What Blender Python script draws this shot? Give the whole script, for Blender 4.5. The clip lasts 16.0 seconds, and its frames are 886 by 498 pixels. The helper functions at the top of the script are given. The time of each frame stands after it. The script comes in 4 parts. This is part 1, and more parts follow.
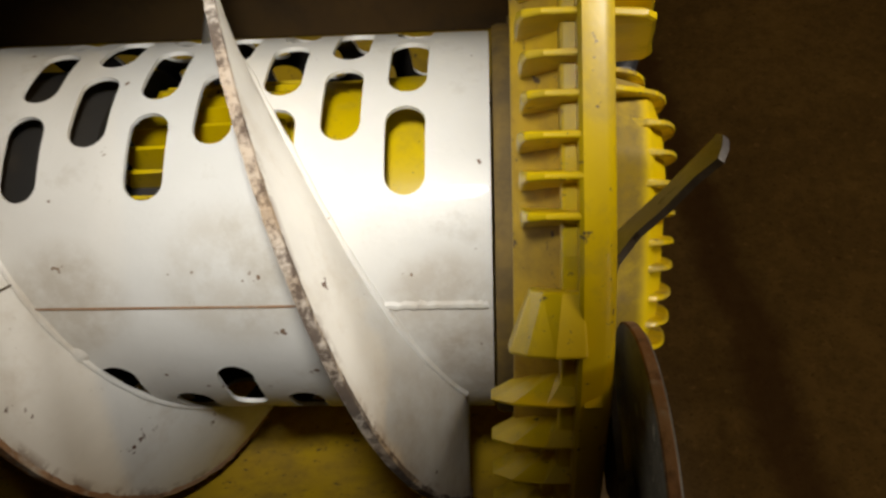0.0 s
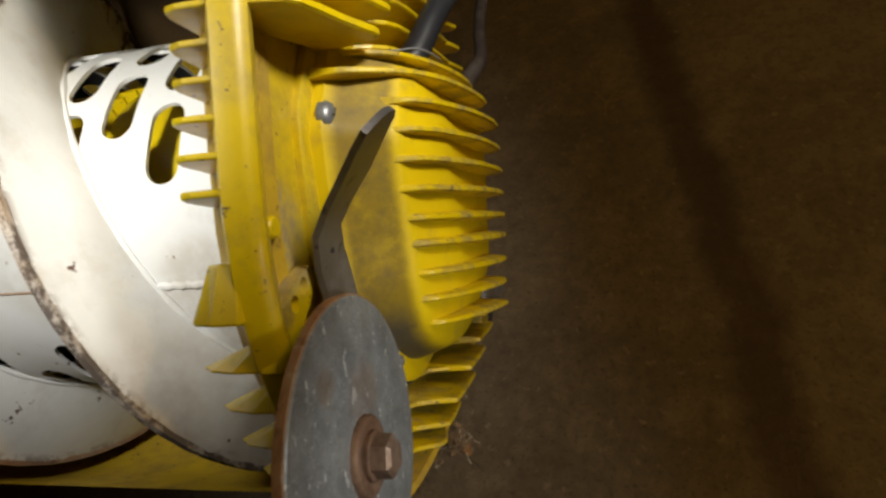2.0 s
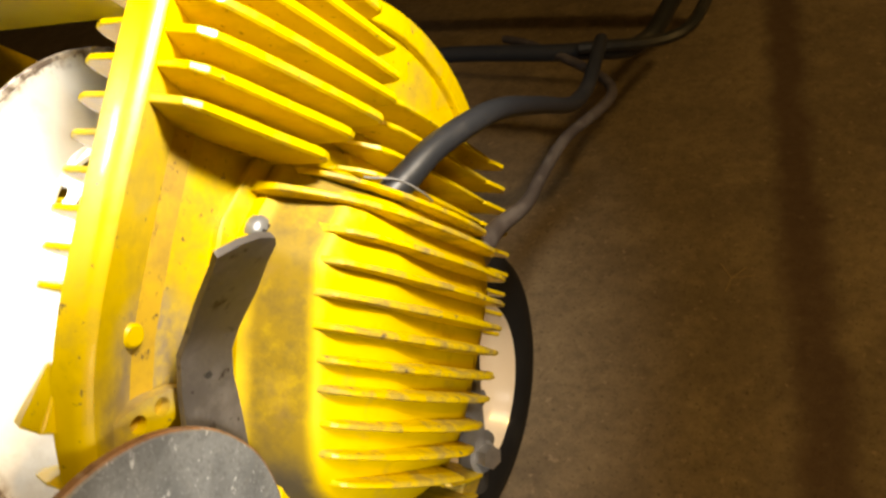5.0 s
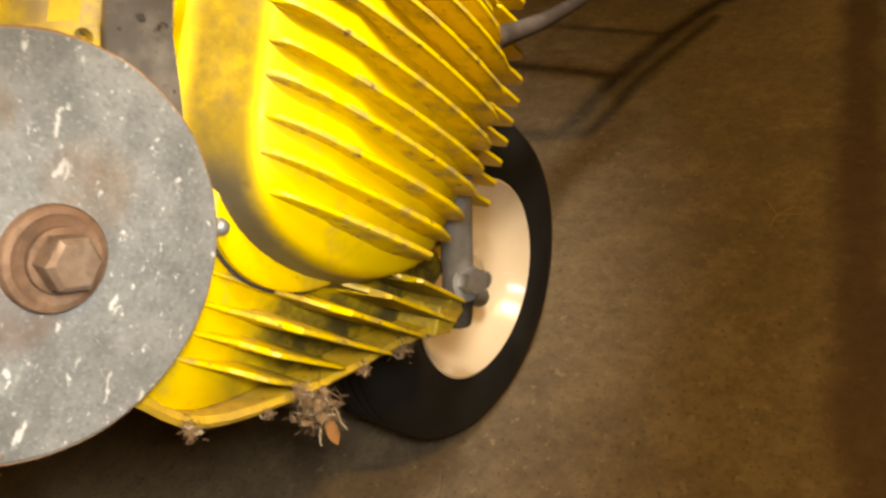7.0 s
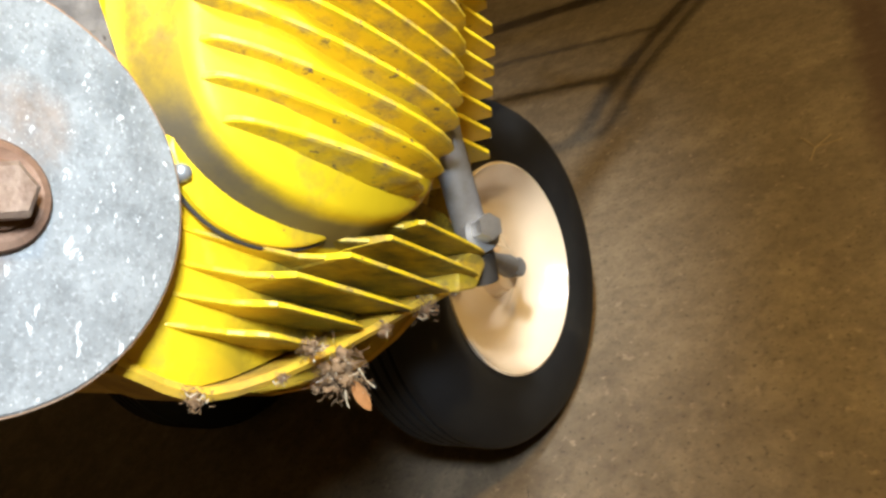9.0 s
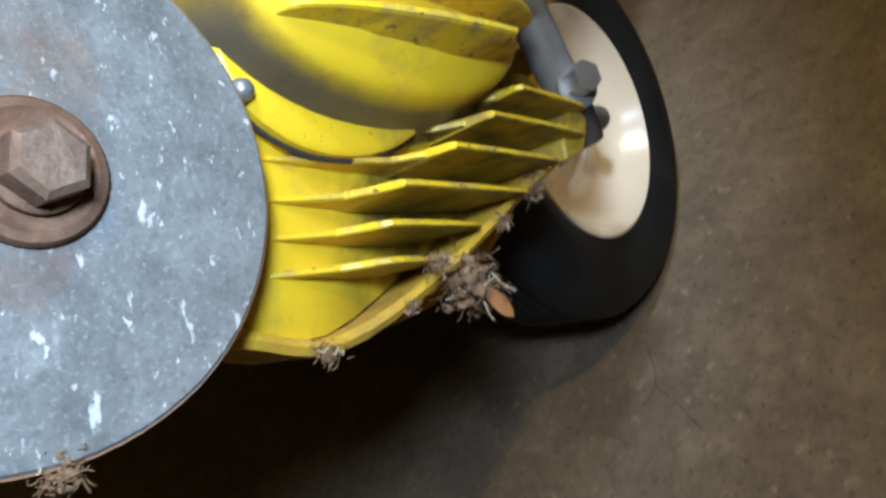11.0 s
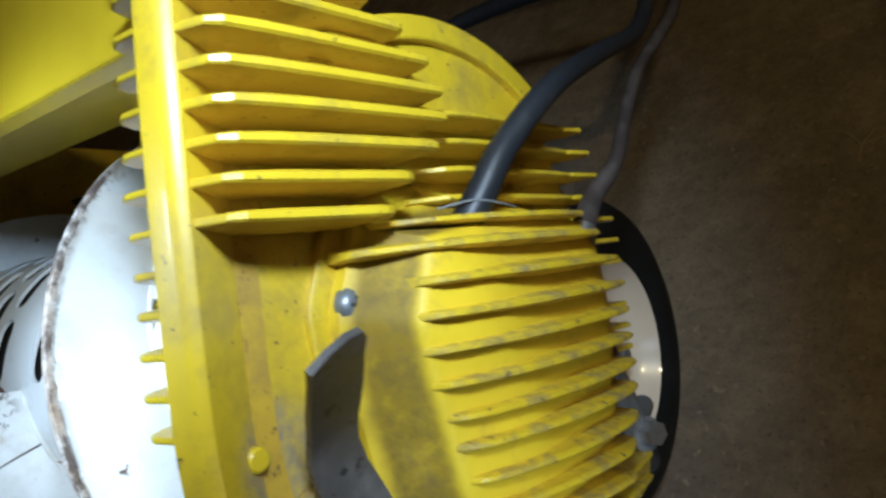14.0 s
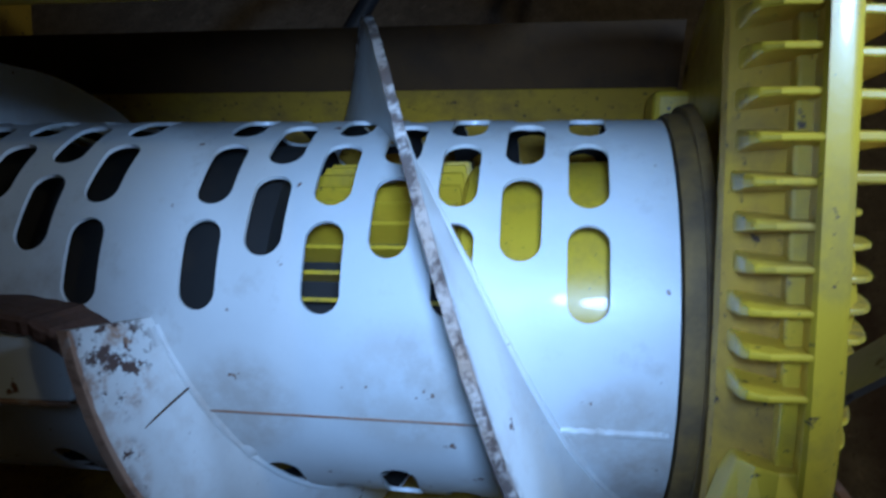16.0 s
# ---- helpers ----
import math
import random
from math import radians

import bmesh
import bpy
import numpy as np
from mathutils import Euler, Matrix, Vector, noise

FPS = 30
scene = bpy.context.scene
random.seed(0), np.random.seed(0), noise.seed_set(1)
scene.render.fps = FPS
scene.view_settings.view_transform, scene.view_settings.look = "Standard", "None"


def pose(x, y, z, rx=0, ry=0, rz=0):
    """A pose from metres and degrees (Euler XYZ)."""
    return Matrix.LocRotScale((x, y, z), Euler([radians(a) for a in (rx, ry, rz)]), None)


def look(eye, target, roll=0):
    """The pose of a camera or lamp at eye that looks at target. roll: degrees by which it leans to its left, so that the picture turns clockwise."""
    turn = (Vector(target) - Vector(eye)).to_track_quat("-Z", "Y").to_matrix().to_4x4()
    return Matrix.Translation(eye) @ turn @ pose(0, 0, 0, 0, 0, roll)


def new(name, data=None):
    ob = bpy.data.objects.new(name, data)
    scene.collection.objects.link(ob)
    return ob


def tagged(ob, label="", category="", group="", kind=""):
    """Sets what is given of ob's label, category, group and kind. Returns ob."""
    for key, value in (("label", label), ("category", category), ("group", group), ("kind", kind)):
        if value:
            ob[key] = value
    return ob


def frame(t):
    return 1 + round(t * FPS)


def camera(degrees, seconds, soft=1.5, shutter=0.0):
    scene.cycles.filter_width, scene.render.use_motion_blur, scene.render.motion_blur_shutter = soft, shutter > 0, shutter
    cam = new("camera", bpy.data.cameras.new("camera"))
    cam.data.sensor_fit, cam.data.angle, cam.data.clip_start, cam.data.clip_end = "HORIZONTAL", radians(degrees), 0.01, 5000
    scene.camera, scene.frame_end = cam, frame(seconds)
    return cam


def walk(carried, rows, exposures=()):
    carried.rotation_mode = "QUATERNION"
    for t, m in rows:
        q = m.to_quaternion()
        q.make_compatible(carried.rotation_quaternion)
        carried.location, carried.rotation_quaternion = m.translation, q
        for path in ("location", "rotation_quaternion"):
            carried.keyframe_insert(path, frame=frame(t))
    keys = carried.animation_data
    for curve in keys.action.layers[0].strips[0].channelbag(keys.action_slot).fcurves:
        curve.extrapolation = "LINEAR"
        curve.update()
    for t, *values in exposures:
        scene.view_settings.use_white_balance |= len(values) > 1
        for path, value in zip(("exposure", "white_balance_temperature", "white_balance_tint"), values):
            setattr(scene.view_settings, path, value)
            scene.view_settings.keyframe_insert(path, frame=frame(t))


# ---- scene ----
cam = camera(61.04, 16.0, soft=2.6, shutter=0.5)
# The machine is tipped back on its handles: its own frame leans 57 degrees; the rows are in that frame.
TIPPED = pose(0, 0, 1.137, -57, 0, 0)
PATH = [
    (0, 0.0642, 0.0662, 0.0192, 87.91, 1.14, 3.72),
    (0.5, 0.1085, 0.0554, 0.0126, 88.46, 2.27, 7.62),
    (1, 0.2314, 0.0464, -0.0054, 90.85, 5.00, 10.42),
    (1.5, 0.2837, 0.0456, 0.0037, 87.96, 6.50, 12.07),
    (2, 0.3295, 0.0877, -0.0057, 88.33, 3.90, 15.40),
    (2.5, 0.3516, 0.1469, 0.0114, 86.32, 2.50, 20.60),
    (3, 0.3684, 0.1755, 0.0089, 84.83, 2.97, 23.19),
    (3.5, 0.3701, 0.1919, 0.0024, 84.42, 3.37, 22.64),
    (4, 0.4003, 0.1925, 0.0451, 90.03, 1.11, 25.49),
    (6.5, 0.4825, 0.2872, -0.0884, 97.15, -18.60, 31.80),
    (7, 0.4923, 0.3227, -0.1369, 98.00, -15.88, 31.99),
    (7.5, 0.5254, 0.3441, -0.1674, 100.14, -12.71, 32.46),
    (8, 0.5282, 0.3721, -0.2288, 103.18, -9.42, 34.44),
    (10.5, 0.4277, 0.4278, -0.2156, 100.83, 3.94, 43.33),
    (11, 0.4132, 0.4249, -0.2117, 95.12, 8.75, 42.96),
    (11.5, 0.4302, 0.3936, -0.1380, 90.73, 13.00, 43.64),
    (12, 0.4170, 0.3674, -0.0971, 90.42, 11.65, 42.23),
    (12.5, 0.4612, 0.3454, 0.0045, 93.30, 10.18, 43.68),
    (13, 0.4605, 0.3039, 0.0598, 92.86, 8.21, 41.38),
    (13.5, 0.4721, 0.2672, 0.0966, 91.84, 7.45, 38.93),
    (14, 0.4450, 0.2425, 0.0834, 92.14, 7.20, 38.24),
    (14.5, 0.3361, 0.1402, 0.1806, 85.74, 4.58, 30.41),
    (15, 0.1792, 0.0550, 0.1543, 86.07, 1.98, 14.58),
    (15.5, 0.0361, 0.0739, 0.1297, 86.58, -1.78, 8.25),
    (16, -0.0081, 0.0789, 0.1242, 84.47, -0.35, 8.85),
]
EXPOSURES = [
    (0.0, -0.8, 7400, 10), (1.0, -0.8, 7200, 8), (1.5, -0.8, 7200, 8), (2.0, -0.5, 7000, 8), (2.5, -0.1, 7000, 8), (3.5, 0.7, 7200, 6), (4.0, 0.9, 7400, 8), (6.5, 0.85, 8800, 10), (7.0, 1.4, 8300, 10), (8.0, 2.3, 6400, 8),
    (10.5, 1.4, 5500, 2), (11.0, 1.2, 5000, 2), (11.5, 1.2, 4600, 2), (12.0, 1.0, 4600, 0), (12.5, 1.2, 4600, 0), (13.0, 0.0, 4900, -2), (13.5, 0.0, 4700, -2), (14.0, -0.1, 4800, 0), (14.5, -0.75, 4650, 2), (15.0, -0.95, 4200, 4), (15.5, -1.2, 3950, 6), (16.0, -1.2, 3850, 6),
]
walk(cam, [(t, TIPPED @ pose(x, y, z, rx, ry, rz)) for t, x, y, z, rx, ry, rz in PATH], EXPOSURES)

# ---- light: a dark room with one warm lamp overhead, and the camera's own torch ----
world = bpy.data.worlds.new("dim_room")
world.use_nodes = True
world.node_tree.nodes["Background"].inputs[0].default_value = (0.5, 0.55, 0.6, 1)
world.node_tree.nodes["Background"].inputs[1].default_value = 0.01
scene.world = world
bulb_data = bpy.data.lights.new("room_lamp", "POINT")
bulb_data.energy, bulb_data.shadow_soft_size, bulb_data.color = 35.0, 0.05, (1.0, 0.66, 0.25)
bulb = new("room_lamp", bulb_data)
bulb.location = (1.55, 0.42, 2.15)


def torch(name, eye, target, power, size=110):
    """The hand torch that goes along with the camera, at one of the places where it is held."""
    data = bpy.data.lights.new(name, "SPOT")
    data.energy, data.spot_size, data.spot_blend, data.shadow_soft_size = power, radians(size), 1.0, 0.04
    data.color = (0.96, 0.98, 1.0)
    lamp = new(name, data)
    lamp.matrix_world = TIPPED @ look(eye, target)


torch("torch_front", (0.02, 0.03, 0.18), (-0.075, 0.56, 0.055), 24.0, 52)
torch("torch_side", (0.48, 0.24, 0.31), (0.13, 0.57, 0.21), 20.0, 70)
torch("torch_low", (0.46, 0.36, -0.10), (0.17, 0.62, -0.22), 5.6, 84)


# ---- materials ----
def material(name, rough=0.5, metal=0.0):
    m = bpy.data.materials.new(name)
    m.use_nodes = True
    b = m.node_tree.nodes["Principled BSDF"]
    b.inputs["Roughness"].default_value, b.inputs["Metallic"].default_value = rough, metal
    return m, m.node_tree, b


def node(tree, kind, **inputs):
    n = tree.nodes.new(kind)
    for key, value in inputs.items():
        n.inputs[key.replace("_", " ")].default_value = value
    return n


def noise_mask(tree, scale, low, high, detail=6.0, rough=0.6, seed=0.0):
    co = tree.nodes.new("ShaderNodeTexCoord")
    mp = tree.nodes.new("ShaderNodeMapping")
    mp.inputs["Location"].default_value = (seed, seed * 0.7, -seed)
    tree.links.new(co.outputs["Object"], mp.inputs["Vector"])
    n = node(tree, "ShaderNodeTexNoise", Scale=scale, Detail=detail, Roughness=rough)
    tree.links.new(mp.outputs["Vector"], n.inputs["Vector"])
    r = tree.nodes.new("ShaderNodeMapRange")
    r.inputs["From Min"].default_value, r.inputs["From Max"].default_value = low, high
    tree.links.new(n.outputs["Fac"], r.inputs["Value"])
    return r.outputs["Result"]


def mix(tree, fac, a, b):
    m = tree.nodes.new("ShaderNodeMix")
    m.data_type = "RGBA"
    if isinstance(fac, (int, float)):
        m.inputs[0].default_value = fac
    else:
        tree.links.new(fac, m.inputs[0])
    for k, v in ((6, a), (7, b)):
        if isinstance(v, tuple):
            m.inputs[k].default_value = (*v, 1)
        else:
            tree.links.new(v, m.inputs[k])
    return m.outputs[2]


def bump(tree, b, scale, strength, distance=0.001, detail=8.0, seed=3.0):
    h = noise_mask(tree, scale, 0.2, 0.8, detail, 0.65, seed)
    n = tree.nodes.new("ShaderNodeBump")
    n.inputs["Strength"].default_value, n.inputs["Distance"].default_value = strength, distance
    tree.links.new(h, n.inputs["Height"])
    tree.links.new(n.outputs["Normal"], b.inputs["Normal"])


def times(tree, a, b):
    m = tree.nodes.new("ShaderNodeMath")
    m.operation = "MULTIPLY"
    for k, v in ((0, a), (1, b)):
        if isinstance(v, (int, float)):
            m.inputs[k].default_value = v
        else:
            tree.links.new(v, m.inputs[k])
    return m.outputs[0]


def near(tree, centre, radius):
    """1 at a spot of the thing, falling to 0 at the radius."""
    co = tree.nodes.new("ShaderNodeTexCoord")
    d = tree.nodes.new("ShaderNodeVectorMath")
    d.operation = "DISTANCE"
    d.inputs[1].default_value = centre
    tree.links.new(co.outputs["Object"], d.inputs[0])
    r = tree.nodes.new("ShaderNodeMapRange")
    r.interpolation_type = "SMOOTHSTEP"
    r.inputs["From Min"].default_value, r.inputs["From Max"].default_value = radius, radius * 0.55
    tree.links.new(d.outputs["Value"], r.inputs["Value"])
    return r.outputs["Result"]


def worn(name, base, tint, dirt, rough=0.45, metal=0.0, dirt_at=(0.52, 0.75), spots=None, dirt_scale=9.0, bump_scale=90.0, bump_strength=0.15, coat=0.0, stains=()):
    """Paint or metal with a soft change of tone, patches of dirt, and small spots."""
    m, t, b = material(name, rough, metal)
    c = mix(t, noise_mask(t, 14.0, 0.3, 0.7), base, tint)
    grime = times(t, noise_mask(t, dirt_scale, dirt_at[0], dirt_at[1], 8.0, 0.7, 5.0), 0.85)
    c = mix(t, grime, c, dirt)
    if spots:
        colour, scale, low, high = spots
        c = mix(t, noise_mask(t, scale, low, high, 3.0, 0.6, 11.0), c, colour)
    for centre, radius, strength, colour in stains:
        c = mix(t, times(t, times(t, near(t, centre, radius), noise_mask(t, 45.0, 0.30, 0.60, 8.0, 0.7, 15.0)), strength), c, colour)
    t.links.new(c, b.inputs["Base Color"])
    r = mix(t, grime, (rough,) * 3, (min(1.0, rough + 0.3),) * 3)
    t.links.new(r, b.inputs["Roughness"])
    b.inputs["Coat Weight"].default_value = coat
    bump(t, b, bump_scale, bump_strength)
    return m


YELLOW = worn("yellow_paint", (0.70, 0.505, 0.006), (0.60, 0.42, 0.006), (0.20, 0.135, 0.055), 0.36, dirt_at=(0.50, 0.80), dirt_scale=13.0, spots=((0.12, 0.08, 0.04), 150.0, 0.66, 0.72), coat=0.15,
              stains=(((0.112, 0.503, -0.006), 0.042, 1.0, (0.27, 0.215, 0.15)), ((0.120, 0.482, -0.045), 0.020, 0.7, (0.22, 0.16, 0.09)), ((0.14, 0.66, -0.21), 0.07, 0.8, (0.16, 0.12, 0.08)), ((0.14, 0.76, -0.17), 0.07, 0.8, (0.14, 0.11, 0.07)), ((0.15, 0.86, -0.10), 0.06, 0.75, (0.16, 0.12, 0.07)), ((0.113, 0.47, 0.10), 0.05, 0.5, (0.30, 0.22, 0.08))))
WHITE = worn("white_paint", (0.78, 0.78, 0.76), (0.72, 0.72, 0.70), (0.42, 0.37, 0.30), 0.40, dirt_at=(0.54, 0.82), dirt_scale=14.0, spots=((0.16, 0.08, 0.04), 65.0, 0.69, 0.72), bump_strength=0.25, coat=0.1,
              stains=(((0.032, 0.542, -0.034), 0.045, 0.42, (0.38, 0.30, 0.21)), ((-0.10, 0.538, -0.015), 0.06, 0.35, (0.45, 0.38, 0.28)), ((-0.215, 0.54, -0.03), 0.05, 0.45, (0.40, 0.33, 0.24)), ((0.055, 0.56, -0.09), 0.05, 0.5, (0.36, 0.28, 0.19))))
ROUGH_WHITE = worn("chipped_white_paint", (0.74, 0.74, 0.72), (0.66, 0.66, 0.63), (0.40, 0.28, 0.18), 0.45, dirt_at=(0.56, 0.80), dirt_scale=16.0, spots=((0.14, 0.06, 0.03), 45.0, 0.63, 0.66))
RUST = worn("rusty_edge", (0.25, 0.115, 0.042), (0.36, 0.25, 0.17), (0.05, 0.025, 0.015), 0.85, dirt_scale=60.0, spots=((0.46, 0.42, 0.37), 50.0, 0.55, 0.72), bump_scale=140.0, bump_strength=0.6)
RUST_DARK = worn("flaking_dark_rust", (0.075, 0.038, 0.022), (0.12, 0.062, 0.034), (0.025, 0.016, 0.012), 0.9, dirt_scale=50.0, bump_scale=120.0, bump_strength=0.9)
EDGE_RUST = worn("worn_blade_edge", (0.64, 0.61, 0.57), (0.38, 0.28, 0.19), (0.055, 0.032, 0.022), 0.8, dirt_at=(0.44, 0.54), dirt_scale=46.0, bump_scale=140.0, bump_strength=0.6)
GALV = worn("dull_zinc", (0.33, 0.35, 0.37), (0.22, 0.23, 0.24), (0.13, 0.115, 0.10), 0.40, 0.6)


def stretched(tree, size, scale, low, high, detail, seed):
    """A noise mask in patches longer one way than the other."""
    co = tree.nodes.new("ShaderNodeTexCoord")
    mp = tree.nodes.new("ShaderNodeMapping")
    mp.inputs["Location"].default_value = (seed, seed, seed)
    mp.inputs["Rotation"].default_value = (0.5, 0, 0)
    mp.inputs["Scale"].default_value = size
    tree.links.new(co.outputs["Object"], mp.inputs["Vector"])
    n = node(tree, "ShaderNodeTexNoise", Scale=scale, Detail=detail, Roughness=0.6)
    tree.links.new(mp.outputs["Vector"], n.inputs["Vector"])
    r = tree.nodes.new("ShaderNodeMapRange")
    r.inputs["From Min"].default_value, r.inputs["From Max"].default_value = low, high
    tree.links.new(n.outputs["Fac"], r.inputs["Value"])
    return r.outputs["Result"]


def disc_material():
    """Old galvanising: cloudy grey, with fine dark pitting, pale knocked flecks and rusty runs."""
    m, t, b = material("galvanised_steel", 0.5, 0.35)
    c = mix(t, noise_mask(t, 26.0, 0.34, 0.66, 8.0, 0.65, 1.0), (0.165, 0.177, 0.186), (0.27, 0.286, 0.298))
    c = mix(t, times(t, noise_mask(t, 11.0, 0.48, 0.66, 6.0, 0.6, 3.0), 0.55), c, (0.13, 0.135, 0.14))
    c = mix(t, times(t, noise_mask(t, 330.0, 0.50, 0.66, 4.0, 0.6, 9.0), 0.35), c, (0.10, 0.10, 0.10))
    c = mix(t, times(t, noise_mask(t, 420.0, 0.56, 0.68, 3.0, 0.6, 29.0), 0.25), c, (0.55, 0.57, 0.59))
    c = mix(t, times(t, stretched(t, (1, 1.7, 0.8), 62.0, 0.635, 0.675, 4.0, 5.0), 0.85), c, (0.62, 0.64, 0.66))
    c = mix(t, times(t, stretched(t, (1, 1.5, 0.9), 170.0, 0.66, 0.71, 3.0, 8.0), 0.8), c, (0.66, 0.68, 0.70))
    for centre, radius, strength, colour in (((0.002, 0.012, 0.034), 0.030, 0.45, (0.24, 0.15, 0.09)), ((0.002, -0.042, 0.052), 0.014, 0.6, (0.22, 0.13, 0.06)), ((0.002, 0.0, -0.03), 0.024, 0.55, (0.16, 0.10, 0.07))):
        c = mix(t, times(t, times(t, near(t, centre, radius), noise_mask(t, 60.0, 0.32, 0.62, 8.0, 0.7, 15.0)), strength), c, colour)
    t.links.new(c, b.inputs["Base Color"])
    r = mix(t, noise_mask(t, 60.0, 0.4, 0.65, 6.0, 0.6, 12.0), (0.42,) * 3, (0.68,) * 3)
    t.links.new(r, b.inputs["Roughness"])
    bump(t, b, 150.0, 0.3)
    return m


DISC_ZINC = disc_material()
STEEL = worn("grey_steel", (0.27, 0.275, 0.285), (0.19, 0.19, 0.195), (0.10, 0.075, 0.06), 0.5, 0.4)
BOLT_RUST = worn("rusty_bolt", (0.11, 0.052, 0.028), (0.24, 0.15, 0.10), (0.05, 0.03, 0.02), 0.6, 0.35, dirt_at=(0.45, 0.7), dirt_scale=40.0, bump_strength=0.6)
CHROME = worn("bright_steel", (0.62, 0.61, 0.60), (0.5, 0.5, 0.5), (0.25, 0.22, 0.2), 0.3, 0.9)
RUBBER = worn("black_rubber", (0.010, 0.010, 0.011), (0.014, 0.014, 0.014), (0.04, 0.036, 0.03), 0.6, dirt_at=(0.56, 0.85))
RUBBER.node_tree.nodes["Principled BSDF"].inputs["Specular IOR Level"].default_value = 0.25
HOSE = worn("black_hose", (0.012, 0.013, 0.016), (0.018, 0.019, 0.022), (0.05, 0.043, 0.036), 0.45)
CREAM = worn("cream_paint", (0.78, 0.66, 0.50), (0.74, 0.61, 0.46), (0.45, 0.38, 0.28), 0.22, dirt_at=(0.66, 0.9), coat=0.6)
# grime and grease, and also the shade in the drum, gaps and holes
BLACK = worn("black_grime_and_shade", (0.02, 0.018, 0.016), (0.03, 0.026, 0.022), (0.06, 0.045, 0.03), 0.8)
LEAF = worn("dry_leaf", (0.36, 0.16, 0.045), (0.25, 0.11, 0.035), (0.12, 0.06, 0.03), 0.8)
FLUFF = worn("grey_debris", (0.23, 0.145, 0.075), (0.12, 0.075, 0.04), (0.05, 0.035, 0.02), 0.95, dirt_scale=60.0)

STRAW = worn("pale_straw", (0.46, 0.40, 0.30), (0.36, 0.30, 0.22), (0.2, 0.16, 0.1), 0.9)
BROWN = worn("brown_shade_and_joint", (0.060, 0.033, 0.010), (0.085, 0.046, 0.010), (0.025, 0.016, 0.008), 0.9)
LEVER = worn("brown_grey_steel", (0.175, 0.162, 0.156), (0.115, 0.104, 0.098), (0.28, 0.26, 0.245), 0.42, 0.5, dirt_at=(0.50, 0.78), dirt_scale=35.0, spots=((0.04, 0.03, 0.025), 90.0, 0.62, 0.70), bump_strength=0.35)
PIPE = worn("grimy_brown_pipe", (0.065, 0.050, 0.043), (0.045, 0.034, 0.030), (0.12, 0.10, 0.085), 0.6, 0.2, dirt_at=(0.48, 0.74), dirt_scale=40.0)
CLEAN = worn("clean_yellow_paint", (0.69, 0.50, 0.006), (0.61, 0.43, 0.006), (0.34, 0.23, 0.04), 0.34, dirt_at=(0.58, 0.85), dirt_scale=6.0, coat=0.15)
FIN = worn("scuffed_yellow_fins", (0.70, 0.505, 0.006), (0.60, 0.42, 0.006), (0.22, 0.165, 0.09), 0.40, dirt_at=(0.47, 0.67), dirt_scale=34.0, spots=((0.14, 0.10, 0.06), 120.0, 0.63, 0.70), coat=0.1)
WORN_BOLT = worn("worn_bolt", (0.25, 0.19, 0.15), (0.18, 0.105, 0.065), (0.08, 0.04, 0.025), 0.45, 0.45, dirt_at=(0.45, 0.7), dirt_scale=70.0, bump_strength=0.7)
# dusty yellow, also used as yellow paint with shade in its tone
DUSTY_SHADED = worn("dusty_shaded_yellow", (0.46, 0.29, 0.03), (0.58, 0.38, 0.01), (0.16, 0.10, 0.04), 0.6, dirt_at=(0.46, 0.74), dirt_scale=14.0, spots=((0.08, 0.05, 0.03), 140.0, 0.62, 0.72))
GRIMY_SHADED = worn("grimy_shaded_yellow", (0.13, 0.09, 0.04), (0.30, 0.19, 0.03), (0.05, 0.04, 0.03), 0.65, dirt_at=(0.42, 0.68), dirt_scale=12.0)


def ramp_of(tree, axis, lo, hi):
    """0 to 1 as the object's own coordinate goes from lo to hi."""
    co = tree.nodes.new("ShaderNodeTexCoord")
    sp = tree.nodes.new("ShaderNodeSeparateXYZ")
    tree.links.new(co.outputs["Object"], sp.inputs[0])
    r = tree.nodes.new("ShaderNodeMapRange")
    r.interpolation_type = "SMOOTHSTEP"
    r.inputs["From Min"].default_value, r.inputs["From Max"].default_value = lo, hi
    tree.links.new(sp.outputs[axis], r.inputs["Value"])
    return r.outputs["Result"]


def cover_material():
    """Yellow paint with a dusty band on the slanted face, darkened for its shade, and oily grime at its foot."""
    m, t, b = material("dusty_shaded_cover_paint", 0.52)
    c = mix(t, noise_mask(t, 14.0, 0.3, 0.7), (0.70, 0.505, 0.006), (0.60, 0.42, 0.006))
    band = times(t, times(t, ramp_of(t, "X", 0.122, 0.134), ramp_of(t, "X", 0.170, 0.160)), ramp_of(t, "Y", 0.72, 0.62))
    # dust laid on darker, so it also carries the slanted face's shade
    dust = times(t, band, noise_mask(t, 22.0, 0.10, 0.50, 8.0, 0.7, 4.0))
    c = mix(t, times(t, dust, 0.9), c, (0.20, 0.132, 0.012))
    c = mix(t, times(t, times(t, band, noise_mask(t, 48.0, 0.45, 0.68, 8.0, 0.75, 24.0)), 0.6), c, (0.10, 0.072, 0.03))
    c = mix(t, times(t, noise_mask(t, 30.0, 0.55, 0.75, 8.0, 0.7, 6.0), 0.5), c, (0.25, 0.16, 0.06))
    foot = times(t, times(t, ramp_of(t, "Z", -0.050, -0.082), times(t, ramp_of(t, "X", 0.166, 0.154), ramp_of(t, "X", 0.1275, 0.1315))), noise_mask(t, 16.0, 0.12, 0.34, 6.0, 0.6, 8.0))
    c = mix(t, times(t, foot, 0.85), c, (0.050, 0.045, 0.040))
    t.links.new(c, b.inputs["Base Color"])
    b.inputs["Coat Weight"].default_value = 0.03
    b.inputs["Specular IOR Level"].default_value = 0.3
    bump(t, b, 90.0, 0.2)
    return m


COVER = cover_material()


